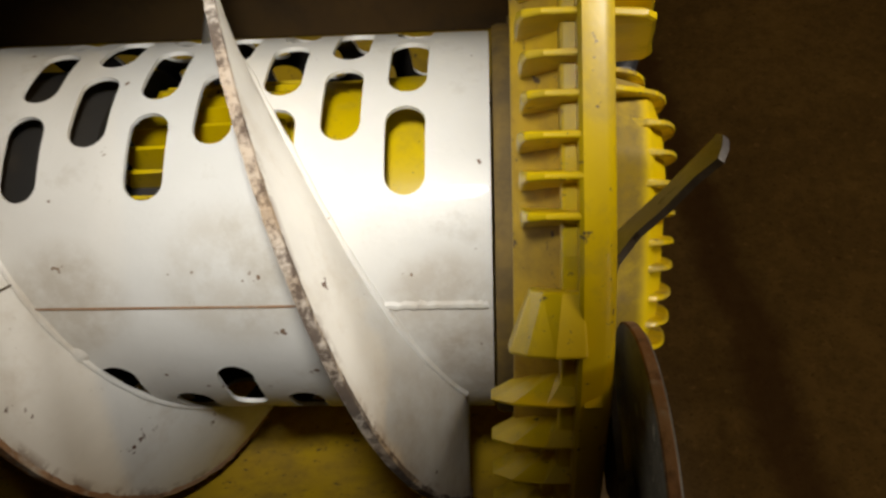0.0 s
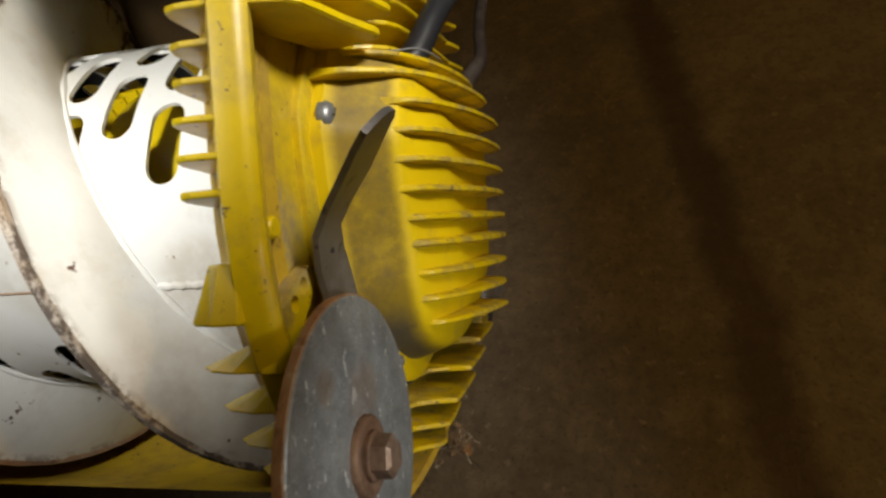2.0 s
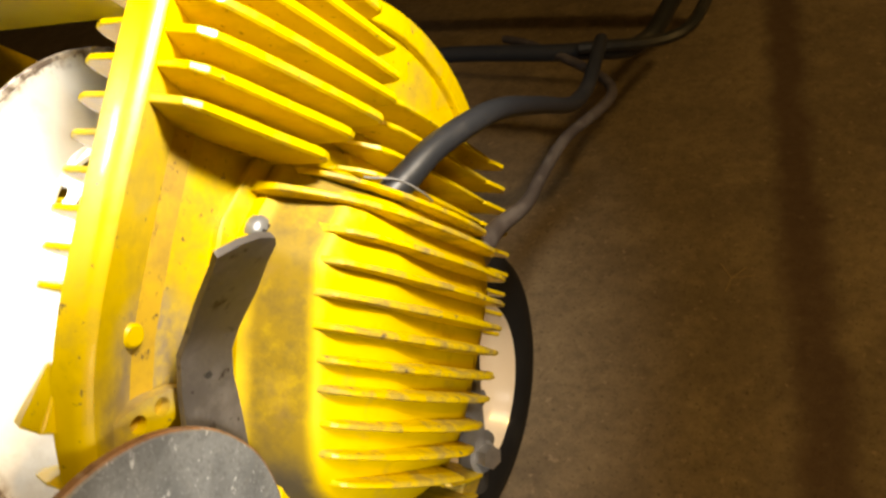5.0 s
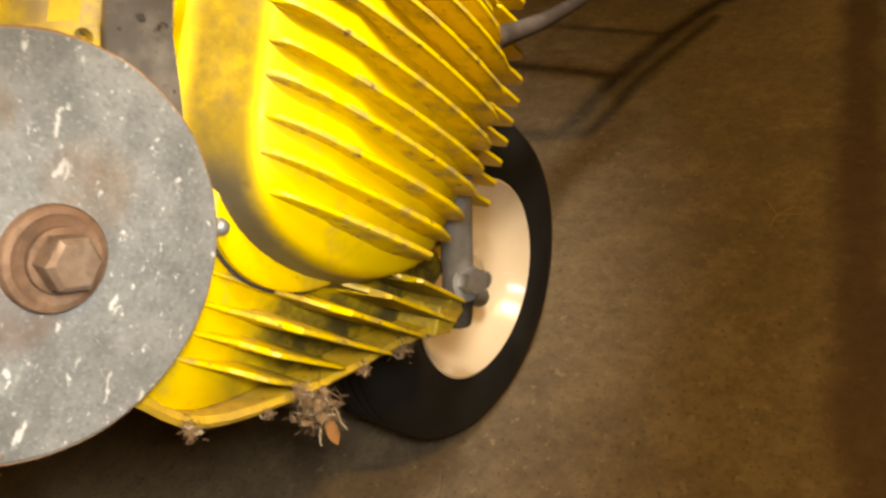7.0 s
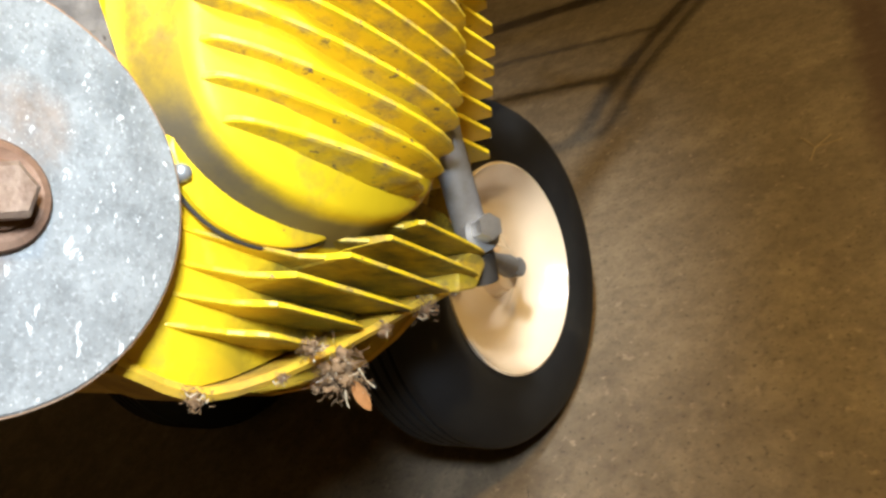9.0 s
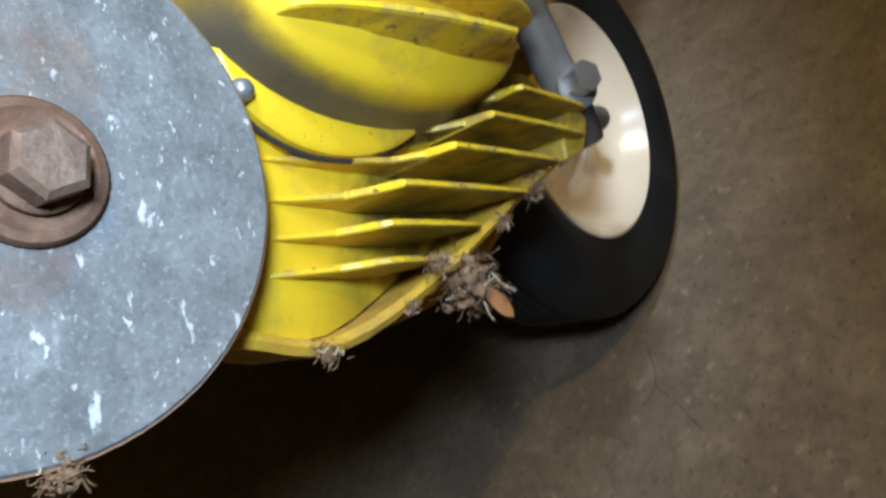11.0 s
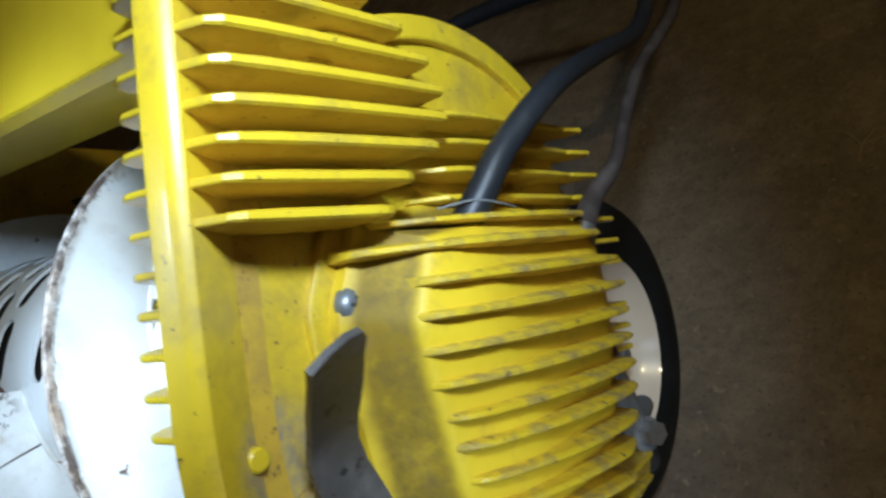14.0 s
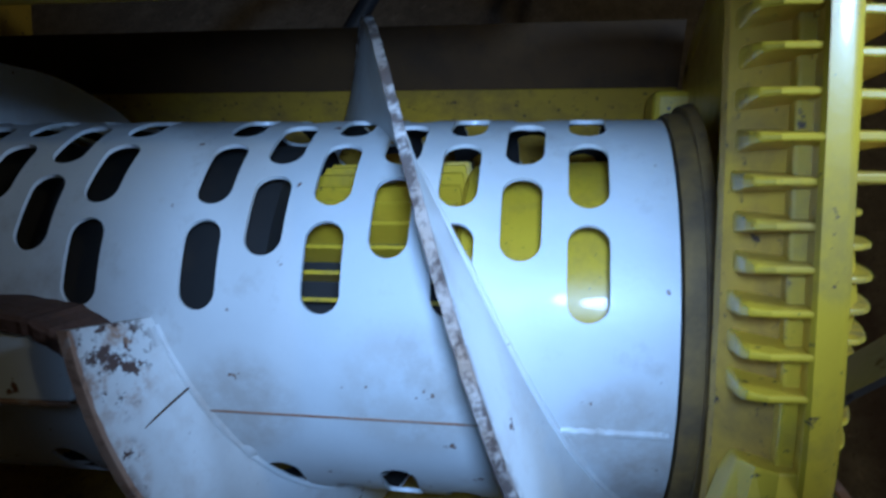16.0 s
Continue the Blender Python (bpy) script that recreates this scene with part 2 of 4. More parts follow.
def lower_material():
    """Yellow paint darkened towards the back of the lower casting: caked oily dirt plus painted shade."""
    m, t, b = material("oily_shaded_yellow_paint", 0.45)
    c = mix(t, noise_mask(t, 14.0, 0.3, 0.7), (0.70, 0.505, 0.006), (0.60, 0.42, 0.006))
    c = mix(t, times(t, noise_mask(t, 30.0, 0.55, 0.75, 8.0, 0.7, 6.0), 0.5), c, (0.25, 0.16, 0.06))
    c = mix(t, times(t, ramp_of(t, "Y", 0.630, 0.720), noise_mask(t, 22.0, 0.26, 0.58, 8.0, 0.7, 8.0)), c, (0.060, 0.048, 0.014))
    t.links.new(c, b.inputs["Base Color"])
    bump(t, b, 90.0, 0.25)
    return m


OILY_SHADED = lower_material()


def blade_material():
    """White paint, rusted through towards the blade's outer edge."""
    m, t, b = material("rusting_white_paint", 0.42)
    co = t.nodes.new("ShaderNodeTexCoord")
    flat = t.nodes.new("ShaderNodeVectorMath")
    flat.operation = "MULTIPLY"
    flat.inputs[1].default_value = (0, 1, 1)
    t.links.new(co.outputs["Object"], flat.inputs[0])
    d = t.nodes.new("ShaderNodeVectorMath")
    d.operation = "DISTANCE"
    d.inputs[1].default_value = (0, 0.68, 0.02)
    t.links.new(flat.outputs["Vector"], d.inputs[0])
    r = t.nodes.new("ShaderNodeMapRange")
    r.inputs["From Min"].default_value, r.inputs["From Max"].default_value = 0.208, 0.219
    t.links.new(d.outputs["Value"], r.inputs["Value"])
    edge = r.outputs["Result"]
    c = mix(t, noise_mask(t, 9.0, 0.35, 0.65), (0.78, 0.78, 0.76), (0.66, 0.66, 0.64))
    c = mix(t, times(t, noise_mask(t, 20.0, 0.52, 0.80, 8.0, 0.7, 5.0), 0.6), c, (0.44, 0.37, 0.29))
    c = mix(t, times(t, edge, noise_mask(t, 24.0, 0.45, 0.66, 8.0, 0.7, 21.0)), c, (0.40, 0.30, 0.20))
    c = mix(t, times(t, edge, noise_mask(t, 55.0, 0.50, 0.56, 6.0, 0.7, 25.0)), c, (0.10, 0.045, 0.022))
    c = mix(t, noise_mask(t, 38.0, 0.665, 0.685, 5.0, 0.65, 31.0), c, (0.10, 0.05, 0.03))
    for centre, radius in (((-0.290, 0.490, 0.012), 0.050), ((-0.262, 0.470, -0.055), 0.030)):   # flaking paint at the cut end
        c = mix(t, times(t, near(t, centre, radius), noise_mask(t, 34.0, 0.48, 0.60, 8.0, 0.7, 41.0)), c, (0.34, 0.22, 0.13))
        c = mix(t, times(t, near(t, centre, radius), noise_mask(t, 60.0, 0.53, 0.57, 6.0, 0.7, 45.0)), c, (0.07, 0.035, 0.02))
    c = mix(t, times(t, times(t, near(t, (0.02, 0.56, -0.15), 0.12), noise_mask(t, 18.0, 0.30, 0.65, 8.0, 0.7, 47.0)), 0.55), c, (0.40, 0.31, 0.21))
    t.links.new(c, b.inputs["Base Color"])
    bump(t, b, 80.0, 0.2)
    return m


BLADE_PAINT = blade_material()


def floor_material():
    m, t, b = material("brown_concrete", 0.75)
    c = mix(t, noise_mask(t, 2.2, 0.3, 0.7, 8.0, 0.6, 1.0), (0.165, 0.124, 0.080), (0.32, 0.245, 0.155))
    c = mix(t, times(t, noise_mask(t, 42.0, 0.40, 0.72, 10.0, 0.75, 2.0), 0.75), c, (0.11, 0.078, 0.055))
    c = mix(t, times(t, noise_mask(t, 12.0, 0.50, 0.66, 8.0, 0.7, 17.0), 0.5), c, (0.37, 0.285, 0.18))
    c = mix(t, times(t, noise_mask(t, 150.0, 0.58, 0.68, 4.0, 0.6, 19.0), 0.7), c, (0.07, 0.05, 0.035))
    c = mix(t, noise_mask(t, 55.0, 0.61, 0.70, 4.0, 0.6, 7.0), c, (0.33, 0.25, 0.165))
    c = mix(t, noise_mask(t, 8.0, 0.62, 0.78, 6.0, 0.7, 9.0), c, (0.115, 0.080, 0.060))
    co = t.nodes.new("ShaderNodeTexCoord")
    sp = t.nodes.new("ShaderNodeSeparateXYZ")
    t.links.new(co.outputs["Object"], sp.inputs[0])

    def plus(a, k, c0):
        n = t.nodes.new("ShaderNodeMath")
        n.operation = "MULTIPLY_ADD"
        t.links.new(a, n.inputs[0])
        n.inputs[1].default_value = k
        if isinstance(c0, float):
            n.inputs[2].default_value = c0
        else:
            t.links.new(c0, n.inputs[2])
        return n.outputs[0]

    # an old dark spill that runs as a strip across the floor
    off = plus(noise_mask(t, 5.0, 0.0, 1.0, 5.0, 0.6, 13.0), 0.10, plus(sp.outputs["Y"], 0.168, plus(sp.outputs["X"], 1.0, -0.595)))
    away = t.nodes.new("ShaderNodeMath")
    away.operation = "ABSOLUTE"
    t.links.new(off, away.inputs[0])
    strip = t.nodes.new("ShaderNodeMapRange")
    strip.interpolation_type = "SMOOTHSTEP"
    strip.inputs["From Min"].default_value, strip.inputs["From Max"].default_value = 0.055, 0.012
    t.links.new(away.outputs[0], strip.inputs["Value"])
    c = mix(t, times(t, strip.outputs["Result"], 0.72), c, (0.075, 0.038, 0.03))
    t.links.new(c, b.inputs["Base Color"])
    bump(t, b, 75.0, 0.9, 0.003)
    return m


FLOOR = floor_material()
SCUFF = worn("pale_scuff", (0.36, 0.27, 0.15), (0.28, 0.20, 0.11), (0.2, 0.14, 0.08), 0.9)
WALLS = worn("grey_plaster", (0.30, 0.28, 0.25), (0.25, 0.23, 0.20), (0.16, 0.14, 0.12), 0.9)


# ---- mesh helpers ----
def part(name, bm, mat, parent, label="", smooth=False, m=None):
    bmesh.ops.recalc_face_normals(bm, faces=bm.faces)
    me = bpy.data.meshes.new(name)
    if smooth:
        for f in bm.faces:
            f.smooth = True
        bm.to_mesh(me)
        me.set_sharp_from_angle(angle=radians(38))
    else:
        bm.to_mesh(me)
    bm.free()
    me.materials.append(mat)
    ob = new(name, me)
    if parent is not None:
        ob.parent = parent
    if m is not None:
        ob.matrix_basis = m
    if label:
        tagged(ob, label=label)
    return ob


def bevel(bm, width, segments=2):
    edges = [e for e in bm.edges if len(e.link_faces) == 2 and e.calc_face_angle(0) > 0.6]
    bmesh.ops.bevel(bm, geom=edges, offset=width, segments=segments, affect="EDGES", profile=0.5, clamp_overlap=True)
    return bm


def axes_point(axis, a, b, c):
    """a, b in the plane, c along the axis."""
    return {"x": (c, a, b), "y": (a, c, b), "z": (a, b, c)}[axis]


def slab(outline, axis, lo, hi, soft=0.0, bm=None):
    """A plate: an outline in the plane across the axis, from lo to hi along it."""
    bm = bm or bmesh.new()
    low = [bm.verts.new(axes_point(axis, a, b, lo)) for a, b in outline]
    high = [bm.verts.new(axes_point(axis, a, b, hi)) for a, b in outline]
    bm.faces.new(low)
    bm.faces.new(high)
    n = len(outline)
    for i in range(n):
        bm.faces.new((low[i], low[(i + 1) % n], high[(i + 1) % n], high[i]))
    if soft:
        bmesh.ops.recalc_face_normals(bm, faces=bm.faces)
        bevel(bm, soft)
    return bm


def loft(rings, cap=True, bm=None, closed=True):
    bm = bm or bmesh.new()
    made = [[bm.verts.new(p) for p in ring] for ring in rings]
    n = len(rings[0])
    for a, b in zip(made, made[1:]):
        for i in range(n if closed else n - 1):
            bm.faces.new((a[i], a[(i + 1) % n], b[(i + 1) % n], b[i]))
    if cap:
        bm.faces.new(made[0])
        bm.faces.new(made[-1])
    return bm


def lathe(profile, cy, cz, n=64, cap=False, bm=None):
    """profile: rows of x, radius round the line y = cy, z = cz."""
    rings = [[(x, cy + r * math.cos(2 * math.pi * i / n), cz + r * math.sin(2 * math.pi * i / n)) for i in range(n)] for x, r in profile]
    return loft(rings, cap, bm)


def smooth_line(points, steps=6):
    out = []
    p = [Vector(q) for q in points]
    p = [2 * p[0] - p[1]] + p + [2 * p[-1] - p[-2]]
    for a, b, c, d in zip(p, p[1:], p[2:], p[3:]):
        for k in range(steps):
            s = k / steps
            out.append(0.5 * ((2 * b) + (c - a) * s + (2 * a - 5 * b + 4 * c - d) * s * s + (3 * b - a - 3 * c + d) * s ** 3))
    out.append(p[-2])
    return out


def tube(points, radius, n=12, cap=True, bm=None):
    pts = [Vector(q) for q in points]
    rings = []
    side = None
    for i, q in enumerate(pts):
        way = (pts[min(i + 1, len(pts) - 1)] - pts[max(i - 1, 0)]).normalized()
        if side is None:
            side = way.orthogonal().normalized()
        side = (side - way * side.dot(way)).normalized()
        up = way.cross(side)
        r = radius[i] if isinstance(radius, (list, tuple)) else radius
        rings.append([q + r * (math.cos(2 * math.pi * k / n) * side + math.sin(2 * math.pi * k / n) * up) for k in range(n)])
    return loft(rings, cap, bm)


def ball(centre, r, squash=(1, 1, 1), n=10, bm=None):
    bm = bm or bmesh.new()
    made = bmesh.ops.create_uvsphere(bm, u_segments=2 * n, v_segments=n, radius=r)
    for v in made["verts"]:
        v.co = Vector(centre) + Vector((v.co.x * squash[0], v.co.y * squash[1], v.co.z * squash[2]))
    return bm


# ---- the room ----
def room():
    bm = slab([(-4, -3), (5, -3), (5, 6), (-4, 6)], "z", -0.15, 0.0)
    bmesh.ops.subdivide_edges(bm, edges=bm.edges[:], cuts=4, use_grid_fill=True)
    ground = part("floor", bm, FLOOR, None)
    for line in (((0.262, 0.945), (0.266, 0.975), (0.285, 1.000)), ((0.266, 0.975), (0.245, 1.004)), ((0.266, 0.975), (0.300, 0.985))):
        part("scratch", tube([(x, y, 0.0002) for x, y in line], 0.0011, 6), SCUFF, ground, "pale scratch in the floor")
    for line in (((0.008, 0.406), (0.020, 0.380), (0.024, 0.360), (0.052, 0.338), (0.080, 0.310)), ((0.024, 0.360), (0.010, 0.335))):
        part("crack", tube([(x, y, -0.0001) for x, y in line], 0.0004, 6), BLACK, ground, "fine dark crack in the floor")
    tagged(ground, "stained brown concrete floor with fine cracks and scuffs", "floor", kind="structure")
    for name, box in (("wall_north", (-4, 5, 6.0, 6.15)), ("wall_south", (-4, 5, -3.15, -3.0)), ("wall_west", (-4.15, -4.0, -3.15, 6.15)), ("wall_east", (5.0, 5.15, -3.15, 6.15))):
        a, b, c, e = box
        tagged(part(name, slab([(a, c), (b, c), (b, e), (a, e)], "z", 0.0, 2.6), WALLS, None), "plain grey plastered wall of the dark room", "wall", kind="structure")
    tagged(part("ceiling", slab([(-4.15, -3.15), (5.15, -3.15), (5.15, 6.15), (-4.15, 6.15)], "z", 2.6, 2.72), WALLS, None), "plain grey ceiling of the dark room", "ceiling", kind="structure")


room()

# ---- the machine ----
machine = new("snow_blower")
machine.empty_display_size = 0.1
machine.matrix_world = TIPPED
tagged(machine, "yellow snow blower with white slotted drum, tipped back on concrete", "snow blower")

DY, DZ, DR = 0.68, 0.02, 0.148          # auger drum: axis and radius
DRUM_LEFT, DRUM_RIGHT = -0.62, 0.064
COLUMN, ROW = 0.0421, 14.3              # slot columns, slot rows in degrees


def on_drum(x, degrees, r=DR):
    a = radians(degrees)
    return (x, DY - r * math.cos(a), DZ + r * math.sin(a))


class Sheet:
    """Collects the drum's faces with a normal for each corner."""

    def __init__(self):
        self.verts, self.faces, self.normals, self.inside = [], [], [], []

    def face(self, corners, normals, inside=0):
        self.inside.append(inside)
        n = len(self.verts)
        self.verts += corners
        self.faces.append(tuple(range(n, n + len(corners))))
        self.normals += normals

    def skin(self, ring):
        """A piece of the outer and of the inner skin; ring: (x, degrees)."""
        out = [(0, -math.cos(radians(a)), math.sin(radians(a))) for _, a in ring]
        self.face([on_drum(x, a) for x, a in ring], out)
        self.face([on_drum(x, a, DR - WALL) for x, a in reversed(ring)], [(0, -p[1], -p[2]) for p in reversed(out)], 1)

    def lip(self, a, b, centre):
        """The cut edge between two points of a slot."""
        p, q, r, s = on_drum(*a), on_drum(*b), on_drum(*b, DR - WALL), on_drum(*a, DR - WALL)
        way = (Vector(q) - Vector(p)).cross(Vector(s) - Vector(p)).normalized()
        if way.dot(Vector(on_drum(*centre)) - Vector(p)) < 0:
            way = -way
            p, q, r, s = s, r, q, p
        self.face([p, q, r, s], [tuple(way)] * 4)


WALL = 0.0032


def drum_cell(sheet, x0, x1, a0, a1, hole):
    """One cell of the drum's sheet; hole: half width and half length in degrees of a rounded slot, or None."""
    if hole is None:
        n = max(1, round((a1 - a0) / 2.4))
        for k in range(n):
            b0, b1 = a0 + (a1 - a0) * k / n, a0 + (a1 - a0) * (k + 1) / n
            sheet.skin([(x0, b0), (x1, b0), (x1, b1), (x0, b1)])
        return
    cx, ca = (x0 + x1) / 2, (a0 + a1) / 2
    hw, hl = hole
    cap = math.degrees(hw / DR)
    side = hl - cap
    inner = [(cx + hw * math.cos(math.pi * k / 12), ca + side + cap * math.sin(math.pi * k / 12)) for k in range(13)]
    inner += [(cx - hw, ca + side - 2 * side * k / 5) for k in range(1, 5)]
    inner += [(cx - hw * math.cos(math.pi * k / 12), ca - side - cap * math.sin(math.pi * k / 12)) for k in range(13)]
    inner += [(cx + hw, ca - side + 2 * side * k / 5) for k in range(1, 5)]
    wx, wa = (x1 - x0) / 2, (a1 - a0) / 2
    outer = []
    for x, a in inner:
        if abs(a - ca) <= side + 1e-6:
            outer.append((cx + math.copysign(wx, x - cx), a))
        else:
            over = (abs(a - ca) - side) / cap
            f = abs(x - cx) / hw
            if f > 0.72:
                outer.append((cx + math.copysign(wx, x - cx), ca + math.copysign(side + (wa - side) * over, a - ca)))
            else:
                outer.append((cx + (x - cx) / hw / 0.72 * wx, ca + math.copysign(wa, a - ca)))
    m = len(inner)
    for k in range(m):
        j = (k + 1) % m
        a, b = outer[k], outer[j]
        ring = [inner[k], inner[j], b]
        if abs(a[0] - b[0]) > 1e-6 and abs(a[1] - b[1]) > 1e-6:
            ring.append((cx + math.copysign(wx, a[0] + b[0] - 2 * cx), ca + math.copysign(wa, a[1] + b[1] - 2 * ca)))
        sheet.skin((ring + [a])[::-1])
        sheet.lip(inner[k], inner[j], (cx, ca))


def auger_drum():
    sheet = Sheet()
    x, col = 0.010 + COLUMN / 2, 0
    rim = x
    while x > DRUM_LEFT:
        base = 18.3 if col % 2 == 0 else 18.3 + ROW
        for k in range(-5, 7):
            c = base - 2 * ROW * k
            plain = -50 < c < 10 or col == 7
            drum_cell(sheet, x - COLUMN, x, c - ROW, c + ROW, None if plain else (0.0130, 12.0))
        drum_cell(sheet, x - COLUMN, x, base + 11 * ROW - 360, base - 13 * ROW, None)
        x -= COLUMN
        col += 1
    drum_cell(sheet, rim, DRUM_RIGHT, 0, 360, None)
    n = 120
    for k in range(n):                                   # the cut rim
        a, b = 360 * k / n, 360 * (k + 1) / n
        sheet.face([on_drum(DRUM_RIGHT, a), on_drum(DRUM_RIGHT, a, DR - WALL), on_drum(DRUM_RIGHT, b, DR - WALL), on_drum(DRUM_RIGHT, b)], [(1, 0, 0)] * 4)
    me = bpy.data.meshes.new("auger_drum")
    me.from_pydata(sheet.verts, [], sheet.faces)
    me.polygons.foreach_set("use_smooth", [True] * len(me.polygons))
    me.normals_split_custom_set(sheet.normals)
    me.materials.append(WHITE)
    # inner skin in black: the drum's inside shade is put into its colour
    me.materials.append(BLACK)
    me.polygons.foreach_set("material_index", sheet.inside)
    ob = new("auger_drum", me)
    ob.parent = machine
    return tagged(ob, label="white painted steel drum with rounded slots")


drum = auger_drum()


BLADE_END = 0.040


def flight(name, a0, a1, base, outer, r_out, mat, label):
    """A helical blade: base and outer give x at 0 degrees and metres a degree."""
    n = int(abs(a1 - a0) / 2.5)
    rings = []
    for k in range(n + 1):
        a = a0 + (a1 - a0) * k / n
        xb, xo = min(BLADE_END, base[0] + base[1] * a), min(BLADE_END, outer[0] + outer[1] * a)
        row, far = [], (r_out(a) if callable(r_out) else r_out)
        for f, off in ((0, 0), (0.5, 0), (1, 0), (1, 0.004), (0.5, 0.004), (0, 0.004)):
            wob = 0.0012 * noise.noise((a * 0.05, f * 2, 3)) * f
            row.append(on_drum(xb + (xo - xb) * f + off + wob, a, DR + (far - DR) * f + 0.0015 * f * noise.noise((a * 0.11, 7, 1))))
        rings.append(row)
    return part(name, loft(rings), mat, machine, label, smooth=True)


def blade_reach(a):
    return 0.217 + 0.0002 * max(0.0, a - 40)


blade = flight("auger_flight", 136, -84, (-0.041, -0.00142), (-0.0560, -0.00125), blade_reach, BLADE_PAINT, "white helical auger blade with chipped edge")


def flight_edge(a0, a1, outer, r_out, parent, mat):
    rings = []
    n = int(abs(a1 - a0) / 1.5)
    for k in range(n + 1):
        a = a0 + (a1 - a0) * k / n
        x = min(BLADE_END, outer[0] + outer[1] * a)
        j, i = 0.0022 * noise.noise((a * 0.4, 2, 5)), 0.0012 * noise.noise((a * 0.9, 4, 1))
        far = r_out(a) if callable(r_out) else r_out
        rings.append([on_drum(x - 0.0014, a, far - 0.0016 + j), on_drum(x - 0.0014 + i, a, far + 0.0018 + i), on_drum(x + 0.0052 + i, a, far + 0.0018 + i), on_drum(x + 0.0054, a, far - 0.0022 - j)])
    return part("blade_edge", loft(rings), mat, parent, "rusty chipped rim where the white paint has worn off")


flight_edge(136, -84, (-0.0560, -0.00125), blade_reach, blade, EDGE_RUST)
second = flight("auger_flight", 4, -125, (-0.2716, -0.0013), (-0.285, -0.0010), 0.217, BLADE_PAINT, "white auger blade with rusted, chipped edge")
flight_edge(4, -125, (-0.285, -0.0010), 0.217, second, RUST)
third = flight("auger_flight", 50, 131, (-0.598, 0.0012), (-0.605, 0.0012), 0.200, BLADE_PAINT, "white helical auger blade behind the drum")


def paddle():
    """The thrower plate at the middle of the drum, beside the blade's squared end."""
    top = [(-0.292, 0.014), (-0.300, 0.022), (-0.318, 0.032), (-0.342, 0.037), (-0.40, 0.040), (-0.52, 0.041)]
    plate_bm = slab(top + [(-0.52, -0.016), (-0.40, -0.016), (-0.297, -0.013)], "y", 0.482, 0.536, 0.002)
    ob = part("thrower_plate", plate_bm, ROUGH_WHITE, machine, "white thrower plate with a rusted, crumbling top edge")
    rings = []
    for p in smooth_line([(x, z, 0) for x, z in top], 5):
        j, k = 0.0022 * noise.noise((p.x * 160, 3, 1)), 0.0018 * noise.noise((p.x * 240, 7, 5))
        rings.append([(p.x, 0.4795 + k, p.y - 0.007 + j), (p.x, 0.4785 + k, p.y + 0.001 + j), (p.x, 0.482, p.y + 0.0030 + k), (p.x, 0.535, p.y + 0.0030 + j), (p.x, 0.535, p.y - 0.007)])
    part("rusted_edge", loft(rings), RUST_DARK, ob, "dark flaking rust along the top edge")
    part("weld_bead", tube([(x, 0.4815, -0.0145 + 0.0008 * noise.noise((x * 90, 1, 1))) for x in (-0.298, -0.33, -0.37, -0.41, -0.46, -0.52)], 0.0018, 6), RUST, ob, "rusty seam under the plate")


paddle()


def seam():
    """The drum's lap seam and the weld beads along the blade."""
    bm = tube([on_drum(x, -21.2, DR + 0.0002) for x in (-0.60, -0.4, -0.2, -0.02)], 0.0009, 6)
    part("seam", bm, RUST, drum, "thin rusty seam line")
    line = [on_drum(-0.014 + 0.0025 * k, -21.4 + 0.4 * noise.noise((k * 0.5, 1, 2)), DR - 0.0006) for k in range(31)]
    part("weld_bead", tube(line, [0.0030 + 0.0010 * noise.noise((k * 0.8, 5, 2)) for k in range(31)], 8), WHITE, drum, "painted-over weld bead", smooth=True)
    for owner, base, a0, a1 in ((blade, (-0.041, -0.00142), -56, 120), (second, (-0.2716, -0.0013), -120, 3)):
        steps = range(a0, a1, 2)
        line = [on_drum(min(BLADE_END, base[0] + base[1] * a) + 0.0045, a, DR + 0.0004) for a in steps]
        part("weld_bead", tube(line, [0.0024 + 0.0016 * noise.noise((a * 0.13, 9, owner.location.x)) for a in steps], 8), WHITE, owner, "painted-over weld bead", smooth=True)
    bm = ball(on_drum(-0.224, -36, DR - 0.007), 0.012, (1.4, 0.8, 0.9), 8)
    for v in bm.verts:
        v.co += 0.003 * noise.noise_vector(v.co * 90)
    part("weld_patch", bm, WHITE, second, "painted-over weld patch", smooth=True)
    # the crease across the second blade's squared end
    cut = [on_drum(-0.2716 + 0.0013 * 14 + (-0.0134 - 0.0042) * f + 0.0052, -14 - 3 * f, DR + 0.069 * f) for f in (0.02, 0.3, 0.6, 0.96)]
    part("crease", tube(cut, 0.0008, 6), BROWN, second, "thin dark joint across the blade")


seam()

